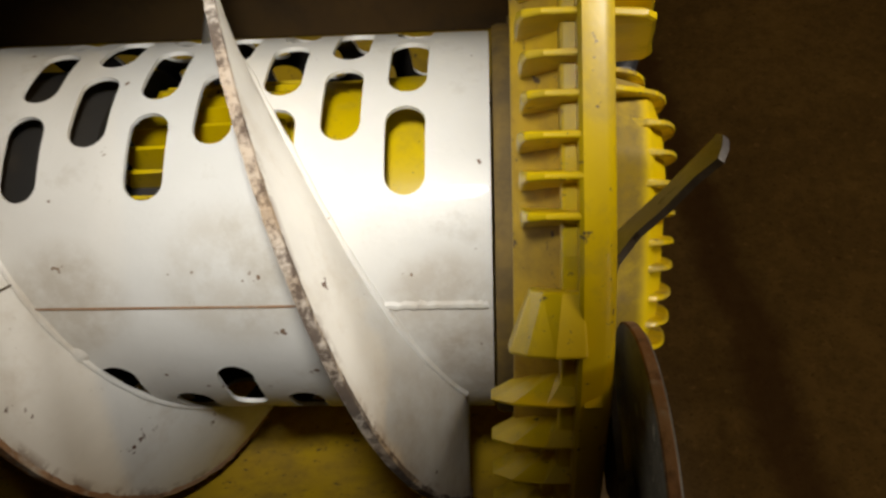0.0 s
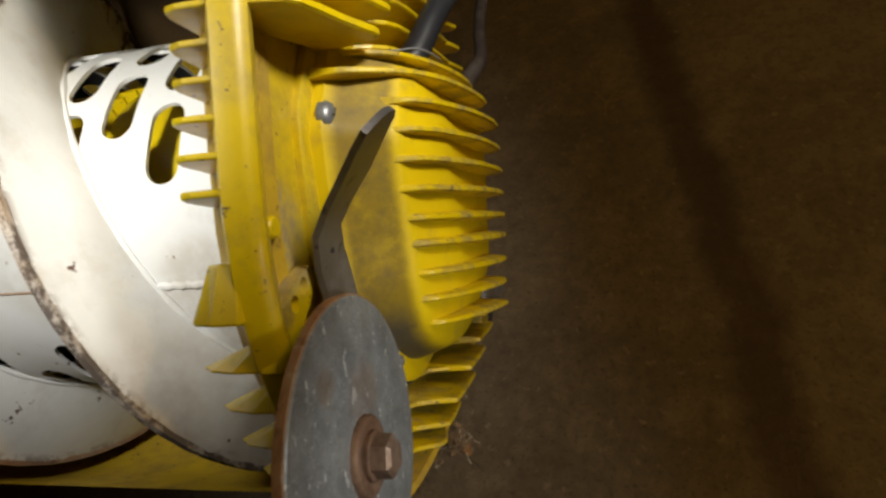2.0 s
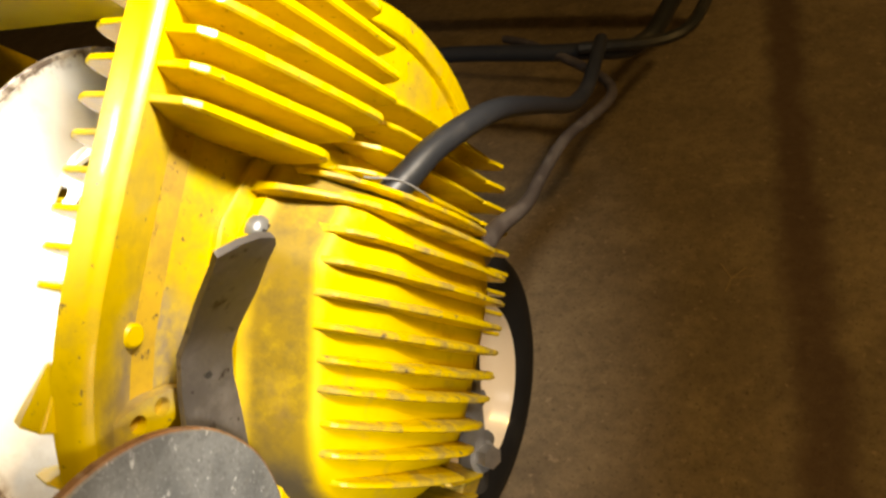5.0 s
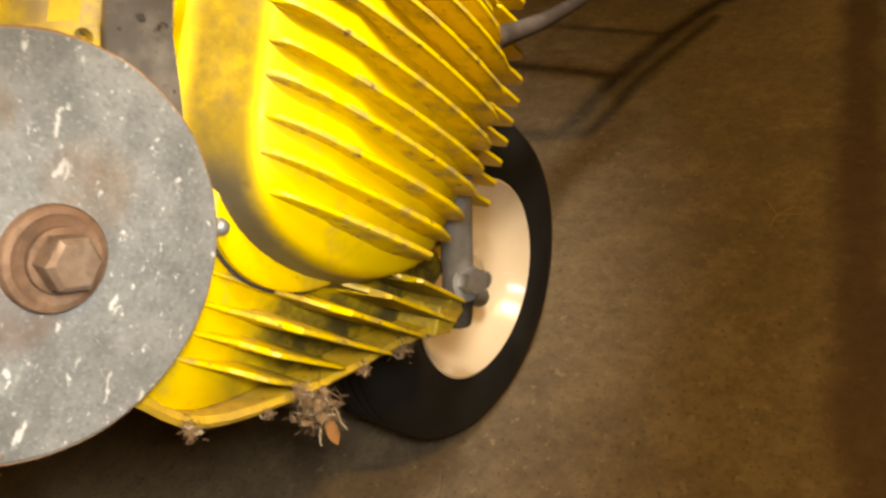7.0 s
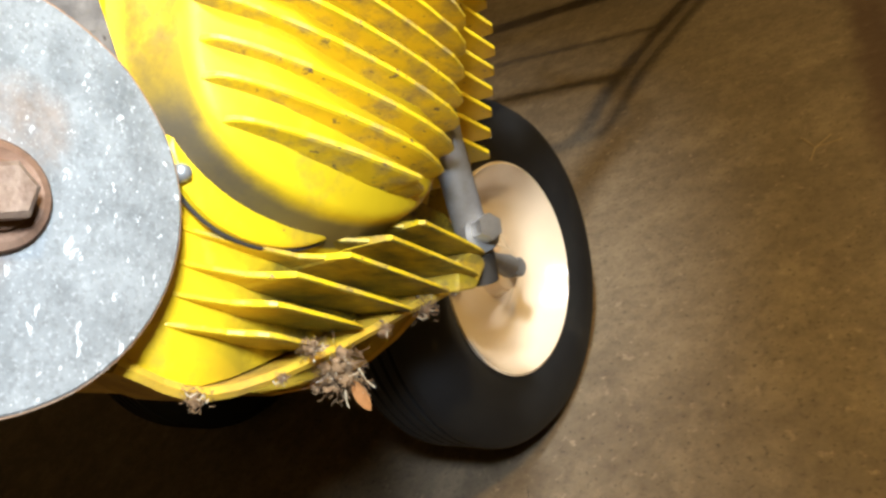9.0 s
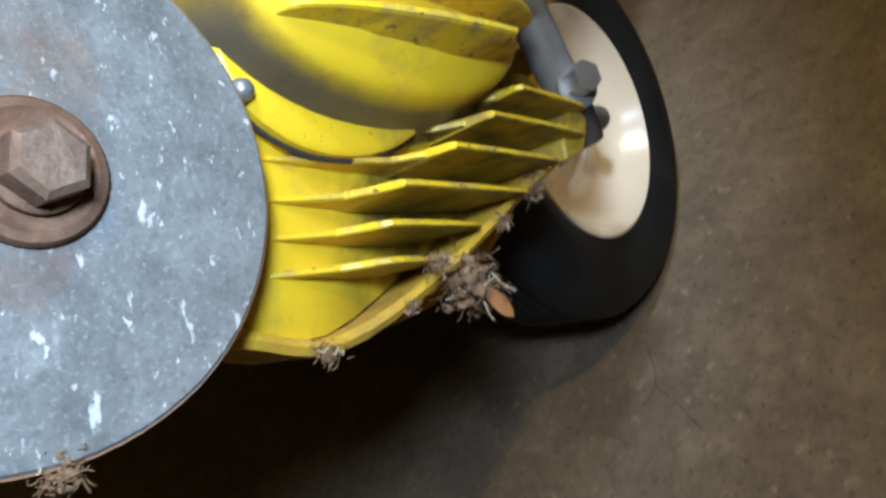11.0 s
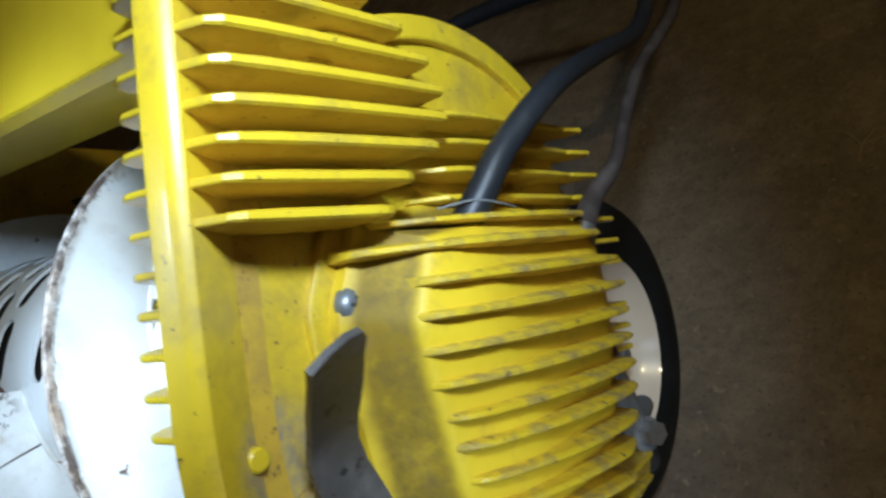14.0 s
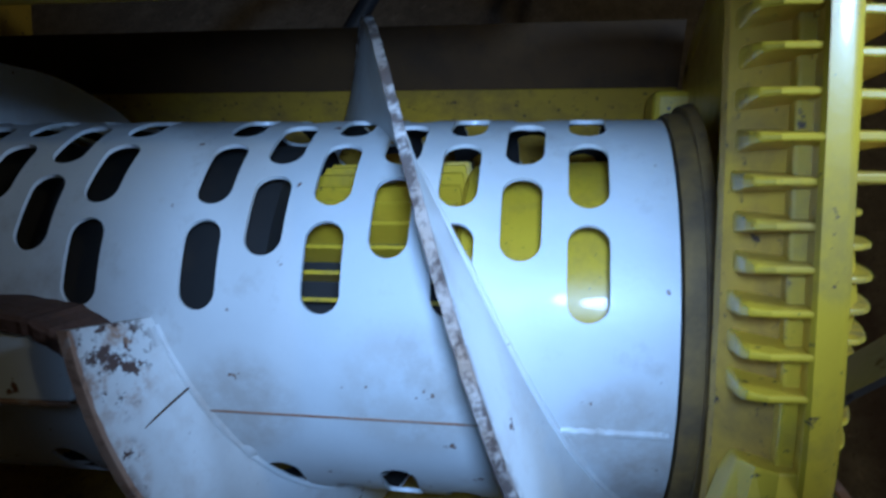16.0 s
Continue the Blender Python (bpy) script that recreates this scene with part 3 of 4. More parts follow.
# the yellow gear case inside the drum, seen through the slots
core = lathe([(-0.078, 0.03), (-0.078, 0.108), (-0.074, 0.113), (0.06, 0.118), (0.06, 0.03)], DY, DZ, 40, True)
# black liner added so that the left slots look into shade
part("shade_liner", lathe([(-0.62, 0.128), (-0.205, 0.128), (-0.20, 0.06)], DY, DZ, 32, True), BLACK, machine, "black liner inside the drum, added for the shade behind the slots", smooth=True)
case = part("inner_gear_case", core, YELLOW, machine, smooth=True)
# barrel coloured black for the shade between its fins
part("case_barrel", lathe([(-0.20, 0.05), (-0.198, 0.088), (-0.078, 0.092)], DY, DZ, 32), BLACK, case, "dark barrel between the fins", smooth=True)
for k in range(14):                                      # fins along the barrel
    a = -28 + 9.5 * k
    fin = [on_drum(x, a + off, r) for x, off, r in ((-0.196, -1.0, 0.086), (-0.196, -0.8, 0.104), (-0.190, -0.7, 0.113), (-0.080, -0.7, 0.116), (-0.076, -1.0, 0.088))]
    back = [on_drum(x, a + off, r) for x, off, r in ((-0.196, 1.0, 0.086), (-0.196, 0.8, 0.104), (-0.190, 0.7, 0.113), (-0.080, 0.7, 0.116), (-0.076, 1.0, 0.088))]
    part("barrel_fin", loft([fin, back]), YELLOW, case)


# ---- yellow side casting with cooling ribs ----
def plate_outline(off=0.0):
    front = [(0.452, 0.34), (0.447, 0.24), (0.444, 0.15), (0.443, 0.05), (0.445, 0.0), (0.453, -0.042), (0.468, -0.078), (0.487, -0.108), (0.515, -0.150), (0.55, -0.185), (0.60, -0.21)]
    return [(y + off, z) for y, z in front]


FLANGE_LEFT, FLANGE_RIGHT, PLATE_OUT = 0.108, 0.128, 0.110


def side_plate():
    bm = slab(plate_outline(0.012) + [(0.655, -0.205), (0.84, -0.105), (0.86, 0.0), (0.80, 0.22), (0.62, 0.25), (0.60, 0.34)], "x", 0.100, PLATE_OUT, 0.002)
    return part("side_plate", bm, YELLOW, machine, "yellow cast side plate with a raised front flange")


plate = side_plate()


def flange():
    line = [(p.x, p.y) for p in smooth_line([(y, z, 0) for y, z in plate_outline()], 4)]
    rings = []
    for y, z in line:
        rings.append([(FLANGE_LEFT, y + 0.002, z), (FLANGE_LEFT + 0.002, y, z), (FLANGE_RIGHT - 0.007, y + 0.003, z), (FLANGE_RIGHT - 0.002, y + 0.006, z), (FLANGE_RIGHT, y + 0.011, z), (FLANGE_RIGHT - 0.004, y + 0.022, z), (PLATE_OUT + 0.0025, y + 0.044, z), (PLATE_OUT - 0.004, y + 0.060, z), (0.103, y + 0.034, z), (FLANGE_LEFT, y + 0.03, z)])
    return part("plate_flange", loft(rings), YELLOW, plate, smooth=True)


flange()


def rib_wall():
    """The sloping wall behind the inner ribs, and the collar at the drum's end."""
    rings = []
    for y, z in plate_outline():
        rings.append([(FLANGE_LEFT + 0.004, y + 0.012, z), (0.080, y + 0.040, z), (0.076, y + 0.045, z), (0.076, y + 0.060, z), (FLANGE_LEFT + 0.004, y + 0.060, z)])
    part("rib_wall", loft(rings), DUSTY_SHADED, plate, smooth=True)
    # collar colour mixes its grime with the shade of the gap
    part("drum_collar", lathe([(0.066, 0.10), (0.066, 0.151), (0.070, 0.153), (0.078, 0.153), (0.078, 0.158), (0.085, 0.160), (0.085, 0.10)], DY, DZ, 72, True), GRIMY_SHADED, plate, "grimy yellow collar at the end of the drum, darkened for gap shade", smooth=True)


rib_wall()


def front_rib(z, y, long, thick=0.0044):
    """A wedge-shaped rib on the inner side of the flange."""
    lean = random.uniform(-0.0006, 0.0006)
    y += random.uniform(-0.001, 0.001)
    long += random.uniform(-0.0015, 0.001)
    outline = [(FLANGE_LEFT + 0.004, y + 0.001), (FLANGE_LEFT - long * 0.6, y), (FLANGE_LEFT - long * 0.92, y + 0.004), (FLANGE_LEFT - long, y + 0.012), (FLANGE_LEFT - long, y + 0.046), (0.104, y + 0.046), (0.104, y + 0.02), (FLANGE_LEFT + 0.004, y + 0.012)]
    bm = slab(outline, "z", z - thick / 2 + lean, z + thick / 2 + lean, 0.0014)
    for v in bm.verts:
        root = min(1.0, max(0.0, (v.co.y - y) / 0.035))
        v.co.z = z + lean + (v.co.z - z - lean) * (0.8 + 2.0 * root)
    return bm


def edge_y(z):
    line = plate_outline()
    for (y1, z1), (y2, z2) in zip(line, line[1:]):
        if z1 >= z >= z2:
            return y1 + (y2 - y1) * (z1 - z) / (z1 - z2)
    return line[0][0]


for k in range(16):
    z = 0.307 - 0.0205 * k
    if z > 0.010:
        part("rib", front_rib(z, edge_y(z), 0.029), YELLOW, plate)


def wedge(z, high, long, y, narrow):
    """A block on the inner side of the flange, widest at its foot."""
    bm = slab([(FLANGE_LEFT + 0.004, y + 0.001), (FLANGE_LEFT - long * 0.35, y), (FLANGE_LEFT - long * 0.75, y + 0.006), (FLANGE_LEFT - long, y + 0.018), (FLANGE_LEFT - long, y + 0.042), (FLANGE_LEFT + 0.004, y + 0.042)], "z", z, z + high, 0.0016)
    for v in bm.verts:
        up = min(1.0, max(0.0, (v.co.z - z - 0.004) / (high - 0.004)))
        v.co.x += (FLANGE_LEFT - v.co.x) * narrow * up
        v.co.y += 0.014 * narrow * up
    return bm


for z in (-0.083, -0.111, -0.138, -0.165):
    part("rib", wedge(z, 0.019, 0.046, edge_y(z), 0.85), YELLOW, plate)
part("lug", wedge(-0.052, 0.034, 0.036, 0.447, 0.34), YELLOW, plate)
# web with three holes below the lever
web_outline = [(0.469, -0.082), (0.473, -0.054), (0.486, -0.042), (0.500, -0.032), (0.521, -0.024), (0.527, -0.034), (0.518, -0.048), (0.506, -0.060), (0.490, -0.084)]
bm = bmesh.new()
loops = [web_outline] + [[(y + 0.0054 * math.cos(2 * math.pi * k / 18), z + 0.0054 * math.sin(2 * math.pi * k / 18)) for k in range(18)] for y, z in ((0.511, -0.036), (0.4975, -0.046), (0.483, -0.066))]
for loop in loops:
    vs = [bm.verts.new((0.112, y, z)) for y, z in loop]
    for k in range(len(vs)):
        bm.edges.new((vs[k], vs[(k + 1) % len(vs)]))
bmesh.ops.triangle_fill(bm, use_beauty=True, edges=bm.edges[:])
grown_up = bmesh.ops.extrude_face_region(bm, geom=bm.faces[:])
bmesh.ops.translate(bm, verts=[v for v in grown_up["geom"] if isinstance(v, bmesh.types.BMVert)], vec=(0.0095, 0, 0))
part("web", bm, YELLOW, plate, "yellow web with three round holes")
# darker yellow paints the shade at the bottom of the holes
part("web_floor", slab([(0.474, -0.080), (0.478, -0.054), (0.500, -0.042), (0.518, -0.030), (0.519, -0.038), (0.503, -0.058), (0.484, -0.080)], "x", 0.1085, 0.1150), DUSTY_SHADED, plate, "yellow bottom of the holes, their shade put into its tone")

# ---- cooling fins on the outer side, above the gear cover ----
def ridge(z, crest, depth, thick, root, run=0.03, back=0.0, blunt=0.12):
    """A cast fin: a thin crest along rows of (y, x), widening to its root; both ends run out to a point."""
    pts = [(p.x, p.y) for p in smooth_line([(y, x, 0) for y, x in crest], 2)]
    y0, y1 = pts[0][0], pts[-1][0]
    rings = []
    for y, x in pts:
        f = min(1.0, max(blunt, (y - y0) / run), max(0.12, (y1 - y) / run * 1.4))
        t, w = thick * (0.55 + 0.45 * f) / 2, (thick + (root - thick) * f) / 2
        wob = 0.0005 * noise.noise((y * 40, z * 90, 3))
        r, c = max(back, x - depth), min(0.0022, t * 0.8)
        rings.append([(r, y, z - w), (x - c + wob, y, z - t), (x + wob, y, z - t * 0.55), (x + wob, y, z + t * 0.55), (x - c + wob, y, z + t), (r, y, z + w)])
    return loft(rings)


def top_fin(z, far_x, far_y, thick=0.0066):
    crest = [(0.455, 0.118), (0.460, 0.139), (0.470, 0.152), (0.52, 0.152 + (far_x - 0.152) * 0.55), (far_y - 0.012, far_x), (far_y, far_x - 0.001), (far_y + 0.006, far_x - 0.008), (far_y + 0.018, 0.118)]
    return ridge(z, crest, 0.048, thick, 0.0105, 0.020, 0.106)


for k, (fx, fy) in enumerate(((0.166, 0.560), (0.169, 0.577), (0.171, 0.602), (0.169, 0.617), (0.163, 0.624), (0.160, 0.617), (0.156, 0.60), (0.152, 0.58), (0.150, 0.57), (0.150, 0.57), (0.150, 0.57))):
    part("cooling_fin", top_fin(0.1245 + 0.0194 * k, fx, fy), YELLOW, plate)


# ---- bulged gear cover with fins ----
EDGE = [(0.585, 0.108), (0.5705, 0.070), (0.567, 0.058), (0.5690, 0.044), (0.574, 0.018), (0.582, -0.015), (0.592, -0.050), (0.612, -0.080), (0.65, -0.098), (0.70, -0.102), (0.75, -0.092), (0.785, -0.065), (0.80, 0.0), (0.80, 0.07), (0.775, 0.112), (0.68, 0.118)]


def grown(outline, by, cy=0.69, cz=0.01):
    out = []
    for y, z in outline:
        v = Vector((y - cy, z - cz))
        v *= (v.length + by) / v.length
        out.append((cy + v.x, cz + v.y))
    return out


def fine(outline, n=4):
    pts = smooth_line([(y, z, 0) for y, z in outline] + [(outline[0][0], outline[0][1], 0)], n)[:-1]
    return [(p.x, p.y) for p in pts]


def gear_cover():
    rings = []
    for x, by in ((0.109, 0.022), (0.124, 0.021), (0.128, 0.017), (0.132, 0.014), (0.165, 0.001), (0.1690, -0.0012), (0.1715, -0.0050), (0.1735, -0.0095), (0.184, -0.033), (0.190, -0.055), (0.190, -0.075)):
        rings.append([(x, y, z) for y, z in fine(grown(EDGE, by))])
    ob = part("gear_cover", loft(rings), COVER, machine, "bulged yellow cover, its slanted face dusty and darkened for shade", smooth=True)
    return ob


cover = gear_cover()


gasket_rings = [[(x, y, z) for y, z in fine(grown(EDGE, by))] for x, by in ((0.107, 0.036), (0.1145, 0.036), (0.1160, 0.034), (0.1160, 0.020))]
part("gasket_plate", loft(gasket_rings), YELLOW, cover, smooth=True)


def cover_lip():
    """The crescent of the cover's foot flange that stands proud over the lower casting."""
    line = [p for p in fine(grown(EDGE, 0.0), 8) if p[1] < -0.066 and p[0] < 0.735]
    line.sort(key=lambda p: math.atan2(p[1] - 0.01, p[0] - 0.69))
    rings = []
    for k, (y, z) in enumerate(line):
        wide = 0.002 + 0.026 * math.sin(math.pi * k / (len(line) - 1)) ** 0.8
        v = Vector((y - 0.69, z - 0.01)).normalized()
        rows = ((0.112, -0.004), (0.143, -0.004), (0.1425, wide - 0.004), (0.140, wide - 0.0008), (0.136, wide), (0.112, wide))
        rings.append([(x, y + v.x * d, z + v.y * d) for x, d in rows])
    lip = part("foot_flange", loft(rings), YELLOW, cover, smooth=True)
    # black strip draws the greasy gap and the lip's shadow line
    part("joint", tube([Vector(r[4]) + Vector((-0.001, 0, -0.0006)) for r in rings], 0.0016, 6), BLACK, lip, "dark line under the flange for its greasy gap and shadow")


cover_lip()


def cover_fin(z, tip, end=0.79, out=0.206, thick=0.0050):
    crest = [(tip - 0.003, 0.168), (tip, 0.1775), (tip + 0.008, 0.1845), (tip + 0.028, 0.1925), (tip + 0.07, out - 0.004), (tip + 0.12, out), (end - 0.03, out - 0.003), (end - 0.004, 0.192), (end, 0.180)]
    return ridge(z, crest, 0.030, thick, 0.0140, 0.05, 0.0, 0.55)


for z, tip, end in ((0.082, 0.575, 0.785), (0.062, 0.571, 0.79), (0.042, 0.572, 0.792), (0.022, 0.576, 0.792), (0.002, 0.582, 0.792), (-0.016, 0.587, 0.790), (-0.037, 0.594, 0.785), (-0.056, 0.600, 0.776), (-0.075, 0.615, 0.758)):
    part("cover_fin", cover_fin(z, tip, end), FIN, cover)
# the two uppermost fins reach past the slanted face
part("cover_fin", ridge(0.1025, [(0.551, 0.128), (0.554, 0.142), (0.566, 0.160), (0.585, 0.178), (0.625, 0.192), (0.69, 0.198), (0.75, 0.195), (0.780, 0.180)], 0.030, 0.0050, 0.0120, 0.05, 0.112, 0.55), FIN, cover)
part("cover_fin", ridge(0.1185, [(0.574, 0.138), (0.580, 0.152), (0.600, 0.168), (0.640, 0.180), (0.70, 0.186), (0.755, 0.182), (0.778, 0.168)], 0.030, 0.0046, 0.0090, 0.05, 0.112, 0.4), FIN, cover)


def screw(y, z, x, r=0.010):
    return lathe([(x - 0.003, r), (x + 0.002, r), (x + 0.0055, r * 0.75), (x + 0.0068, r * 0.35), (x + 0.007, 0.001)], y, z, 20, True)


head = part("cover_screw", screw(0.558, 0.074, 0.124, 0.0105), GALV, cover, "dull round-headed screw", smooth=True)
for across in (0, 1):                                    # the cross recess, its shade drawn as black bars
    part("recess", slab([(0.558 - (0.005, 0.0011)[across], 0.074 - (0.0011, 0.005)[across]), (0.558 + (0.005, 0.0011)[across], 0.074 - (0.0011, 0.005)[across]), (0.558 + (0.005, 0.0011)[across], 0.074 + (0.0011, 0.005)[across]), (0.558 - (0.005, 0.0011)[across], 0.074 + (0.0011, 0.005)[across])], "x", 0.1285, 0.1312 + 0.0002 * across), BLACK, head)
part("foot_screw", screw(0.609, -0.102, 0.1425, 0.0055), GALV, cover, "small dull screw at the foot flange", smooth=True)
part("boss", lathe([(0.108, 0.0070), (0.1170, 0.0070), (0.1185, 0.0055), (0.1185, 0.001)], 0.486, 0.001, 20, True), CLEAN, plate, smooth=True)

# ---- lower finned casting ----
LOW = [(0.515, -0.095), (0.535, -0.150), (0.565, -0.185), (0.605, -0.208), (0.654, -0.216), (0.722, -0.186), (0.79, -0.148), (0.845, -0.118), (0.868, -0.095), (0.868, -0.05), (0.60, -0.05)]


def lower_housing():
    rings = []
    for x, by in ((0.092, 0.0), (0.108, 0.0), (0.124, -0.004), (0.131, -0.014), (0.135, -0.034)):
        rings.append([(x + (min(x, 0.117 + 0.05 * (x - 0.104)) - x) * min(1.0, max(0.0, (y - 0.58) / 0.14)), y, z) for y, z in fine(grown(LOW, by, 0.68, -0.11), 3)])
    ob = part("lower_housing", loft(rings), OILY_SHADED, machine, "yellow finned lower casting, grime and shade coloured in between its fins", smooth=True)
    return ob


lower = lower_housing()
peaks = ((-0.090, 0.775, 0.176, 0.862), (-0.1085, 0.745, 0.176, 0.855), (-0.1275, 0.712, 0.174, 0.822), (-0.147, 0.676, 0.170, 0.788), (-0.165, 0.668, 0.164, 0.750), (-0.182, 0.668, 0.158, 0.720))
for z, py, px, end in peaks:
    crest = [(0.596, 0.112), (0.622, 0.130), (py - 0.014, 0.140), (py - 0.003, px - 0.004), (py + 0.010, px), (end - 0.012, px - 0.008), (end, px - 0.014)]
    fin = part("cooling_fin", ridge(z, crest, 0.050, 0.0040, 0.0105, 0.04, 0.095), FIN, lower)
    fin.data.materials.append(OILY_SHADED)
    for face in fin.data.polygons:                       # undersides carry both grease and shade in their colour
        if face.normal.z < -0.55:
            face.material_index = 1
rim_line = [(0.128, 0.598, -0.207), (0.132, 0.654, -0.217), (0.142, 0.722, -0.188), (0.146, 0.79, -0.149), (0.147, 0.848, -0.117), (0.140, 0.868, -0.098)]
rim_rings = []
for p in smooth_line(rim_line, 4):
    w = 0.0015 * noise.noise(p * 60)
    rim_rings.append([(0.080, p.y, p.z + 0.004), (p.x + w, p.y, p.z + 0.004), (p.x + 0.003 + w, p.y, p.z), (p.x + w, p.y, p.z - 0.004), (0.080, p.y, p.z - 0.004)])
part("bottom_rim", loft(rim_rings), DUSTY_SHADED, lower, "yellow bottom rim caked with dirt")
part("rear_lug", slab([(0.838, -0.125), (0.860, -0.118), (0.872, -0.095), (0.860, -0.085), (0.835, -0.10)], "x", 0.10, 0.158, 0.002), YELLOW, lower)

# ---- rear casting with a stack of fins beside the wheel ----
rear = part("rear_housing", slab([(0.79, -0.03), (0.862, -0.03), (0.872, 0.08), (0.825, 0.20), (0.76, 0.20)], "x", 0.07, 0.118, 0.006), YELLOW, machine, "yellow rear casting with stacked fins")
for k in range(11):
    z = 0.194 - 0.0193 * k
    far = 0.838 + 0.046 * min(1.0, k / 4.5)
    part("cooling_fin", slab([(0.09, 0.80), (0.135, 0.795), (0.149, 0.812), (0.153, far - 0.010), (0.147, far), (0.09, far)], "z", z - 0.0019, z + 0.0019, 0.0011), YELLOW, rear)

for k in range(4):                                       # their front ends, under the cowl
    z = 0.194 - 0.0193 * k
    part("cooling_fin", ridge(z, [(0.628, 0.120), (0.645, 0.142), (0.680, 0.149), (0.760, 0.150), (0.806, 0.149)], 0.034, 0.0046, 0.0100, 0.02, 0.106), YELLOW, rear)

# ---- galvanised disc with rusty bolt, and its bent lever ----
DISC = pose(0.150, 0.511, -0.142, 0, -1.5, 0)
n = 72


def round_rings(rows, ripple=0.0):
    return [[(x, (r + ripple * noise.noise((i * 0.4, r * 9, 2))) * math.cos(2 * math.pi * i / n), (r + ripple * noise.noise((i * 0.4, r * 9, 2))) * math.sin(2 * math.pi * i / n)) for i in range(n)] for x, r in rows]


disc = part("roller_disc", loft(round_rings(((-0.006, 0.012), (-0.006, 0.097), (-0.005, 0.0985), (0.0012, 0.0985), (0.002, 0.0975), (0.002, 0.012)), 0.0004)), DISC_ZINC, machine, "flat galvanised steel disc with pale scuffs", smooth=True, m=DISC)
part("disc_rim", loft(round_rings(((-0.0058, 0.0984), (-0.0050, 0.0996), (0.0004, 0.0996), (0.0010, 0.0984)), 0.0004), False), RUST, disc, "rusty cut edge of the disc", smooth=True)
part("washer", lathe([(0.001, 0.001), (0.001, 0.0258), (0.0046, 0.0258), (0.0062, 0.0246), (0.0068, 0.0215), (0.0052, 0.0190), (0.0052, 0.001)], 0.006, -0.002, 40), BOLT_RUST, disc, "thick rusty washer", smooth=True)
part("spring_washer", lathe([(0.005, 0.008), (0.005, 0.0158), (0.0085, 0.0158), (0.0090, 0.0150), (0.0090, 0.008)], 0.007, -0.002, 32), BOLT_RUST, disc, "dark spring washer under the bolt head", smooth=True)
bolt_bm = bevel(loft([[(x, 0.007 + r * math.cos(math.pi * i / 3 + 0.35), -0.002 + r * math.sin(math.pi * i / 3 + 0.35)) for i in range(6)] for x, r in ((0.0088, 0.0140), (0.0190, 0.0140), (0.0215, 0.0112))]), 0.0014)
for v in bolt_bm.verts:
    v.co += 0.0007 * noise.noise_vector(v.co * 130)
part("bolt_head", bolt_bm, WORN_BOLT, disc, "worn rusty hexagonal bolt head", smooth=True)
part("disc_axle", lathe([(-0.018, 0.012), (0.000, 0.012)], 0, 0, 20, True), STEEL, disc)


def lever():
    """Left and right edge of the bar, from its foot behind the disc to its turned-out tip."""
    edges = [((0.1345, 0.470, -0.150), (0.1345, 0.535, -0.150)), ((0.134, 0.512, -0.090), (0.1325, 0.578, -0.085)), ((0.132, 0.520, -0.046), (0.131, 0.573, -0.056)), ((0.131, 0.513, -0.028), (0.132, 0.559, -0.032)), ((0.135, 0.503, -0.007), (0.133, 0.547, -0.013)), ((0.146, 0.496, 0.009), (0.135, 0.540, 0.002)), ((0.160, 0.485, 0.023), (0.148, 0.529, 0.016)), ((0.174, 0.476, 0.039), (0.168, 0.516, 0.036)), ((0.184, 0.468, 0.048), (0.182, 0.505, 0.052)), ((0.189, 0.476, 0.056), (0.190, 0.500, 0.061)), ((0.192, 0.486, 0.062), (0.192, 0.496, 0.064))]
    rings = []
    for k, (p, q) in enumerate(edges):
        p, q = Vector(p), Vector(q)
        nxt = Vector(edges[min(k + 1, len(edges) - 1)][0]) - Vector(edges[max(k - 1, 0)][0])
        t = (q - p).cross(nxt).normalized() * 0.0022
        rings.append([p + t, q + t, q - t, p - t])
    ob = part("lift_lever", bevel(loft(rings), 0.0008, 1), LEVER, machine, "bent grey steel lever with a pin hole", smooth=True)
    # solid black button stands for the shade in the pin hole
    part("pin_hole", lathe([(0.130, 0.0005), (0.1352, 0.0036), (0.1356, 0.0005)], 0.527, -0.014, 16, True), BLACK, ob, "small dark pin hole")


lever()

# ---- wheel ----
WX, WY, WZ = 0.035, 1.090, -0.039


def wheel(m, name="wheel"):
    """One wheel, its outer face at x = 0."""
    hub = part(name, lathe([(-0.10, 0.03), (-0.10, 0.118), (-0.004, 0.1205), (0.0, 0.1212), (0.001, 0.1185), (-0.005, 0.115), (-0.020, 0.108), (-0.036, 0.097), (-0.044, 0.082), (-0.044, 0.066), (-0.036, 0.052), (-0.030, 0.040), (-0.028, 0.031), (-0.010, 0.024), (-0.008, 0.017), (-0.006, 0.001)], 0, 0, 64), CREAM, machine, "black tyre on a glossy cream steel rim", smooth=True, m=m)
    prof = [(-0.004, 0.120), (0.004, 0.132), (0.008, 0.150), (0.006, 0.172), (-0.002, 0.188), (-0.014, 0.197)]
    for k in range(5):
        x = -0.018 - 0.015 * k
        prof += [(x, 0.199), (x - 0.009, 0.1995), (x - 0.0105, 0.194), (x - 0.0135, 0.194)]
    prof += [(-0.094, 0.197), (-0.106, 0.188), (-0.112, 0.165), (-0.108, 0.140), (-0.10, 0.120)]
    part("tyre", lathe(prof, 0, 0, 72), RUBBER, hub, "black ribbed rubber tyre", smooth=True)
    part("axle", lathe([(-0.12, 0.011), (0.008, 0.011), (0.010, 0.009)], 0, 0, 20, True), STEEL, hub, "grey steel axle end", smooth=True)
    return hub


wheel(pose(WX, WY, WZ))
wheel(pose(-0.62, WY, WZ, 0, 0, 180))
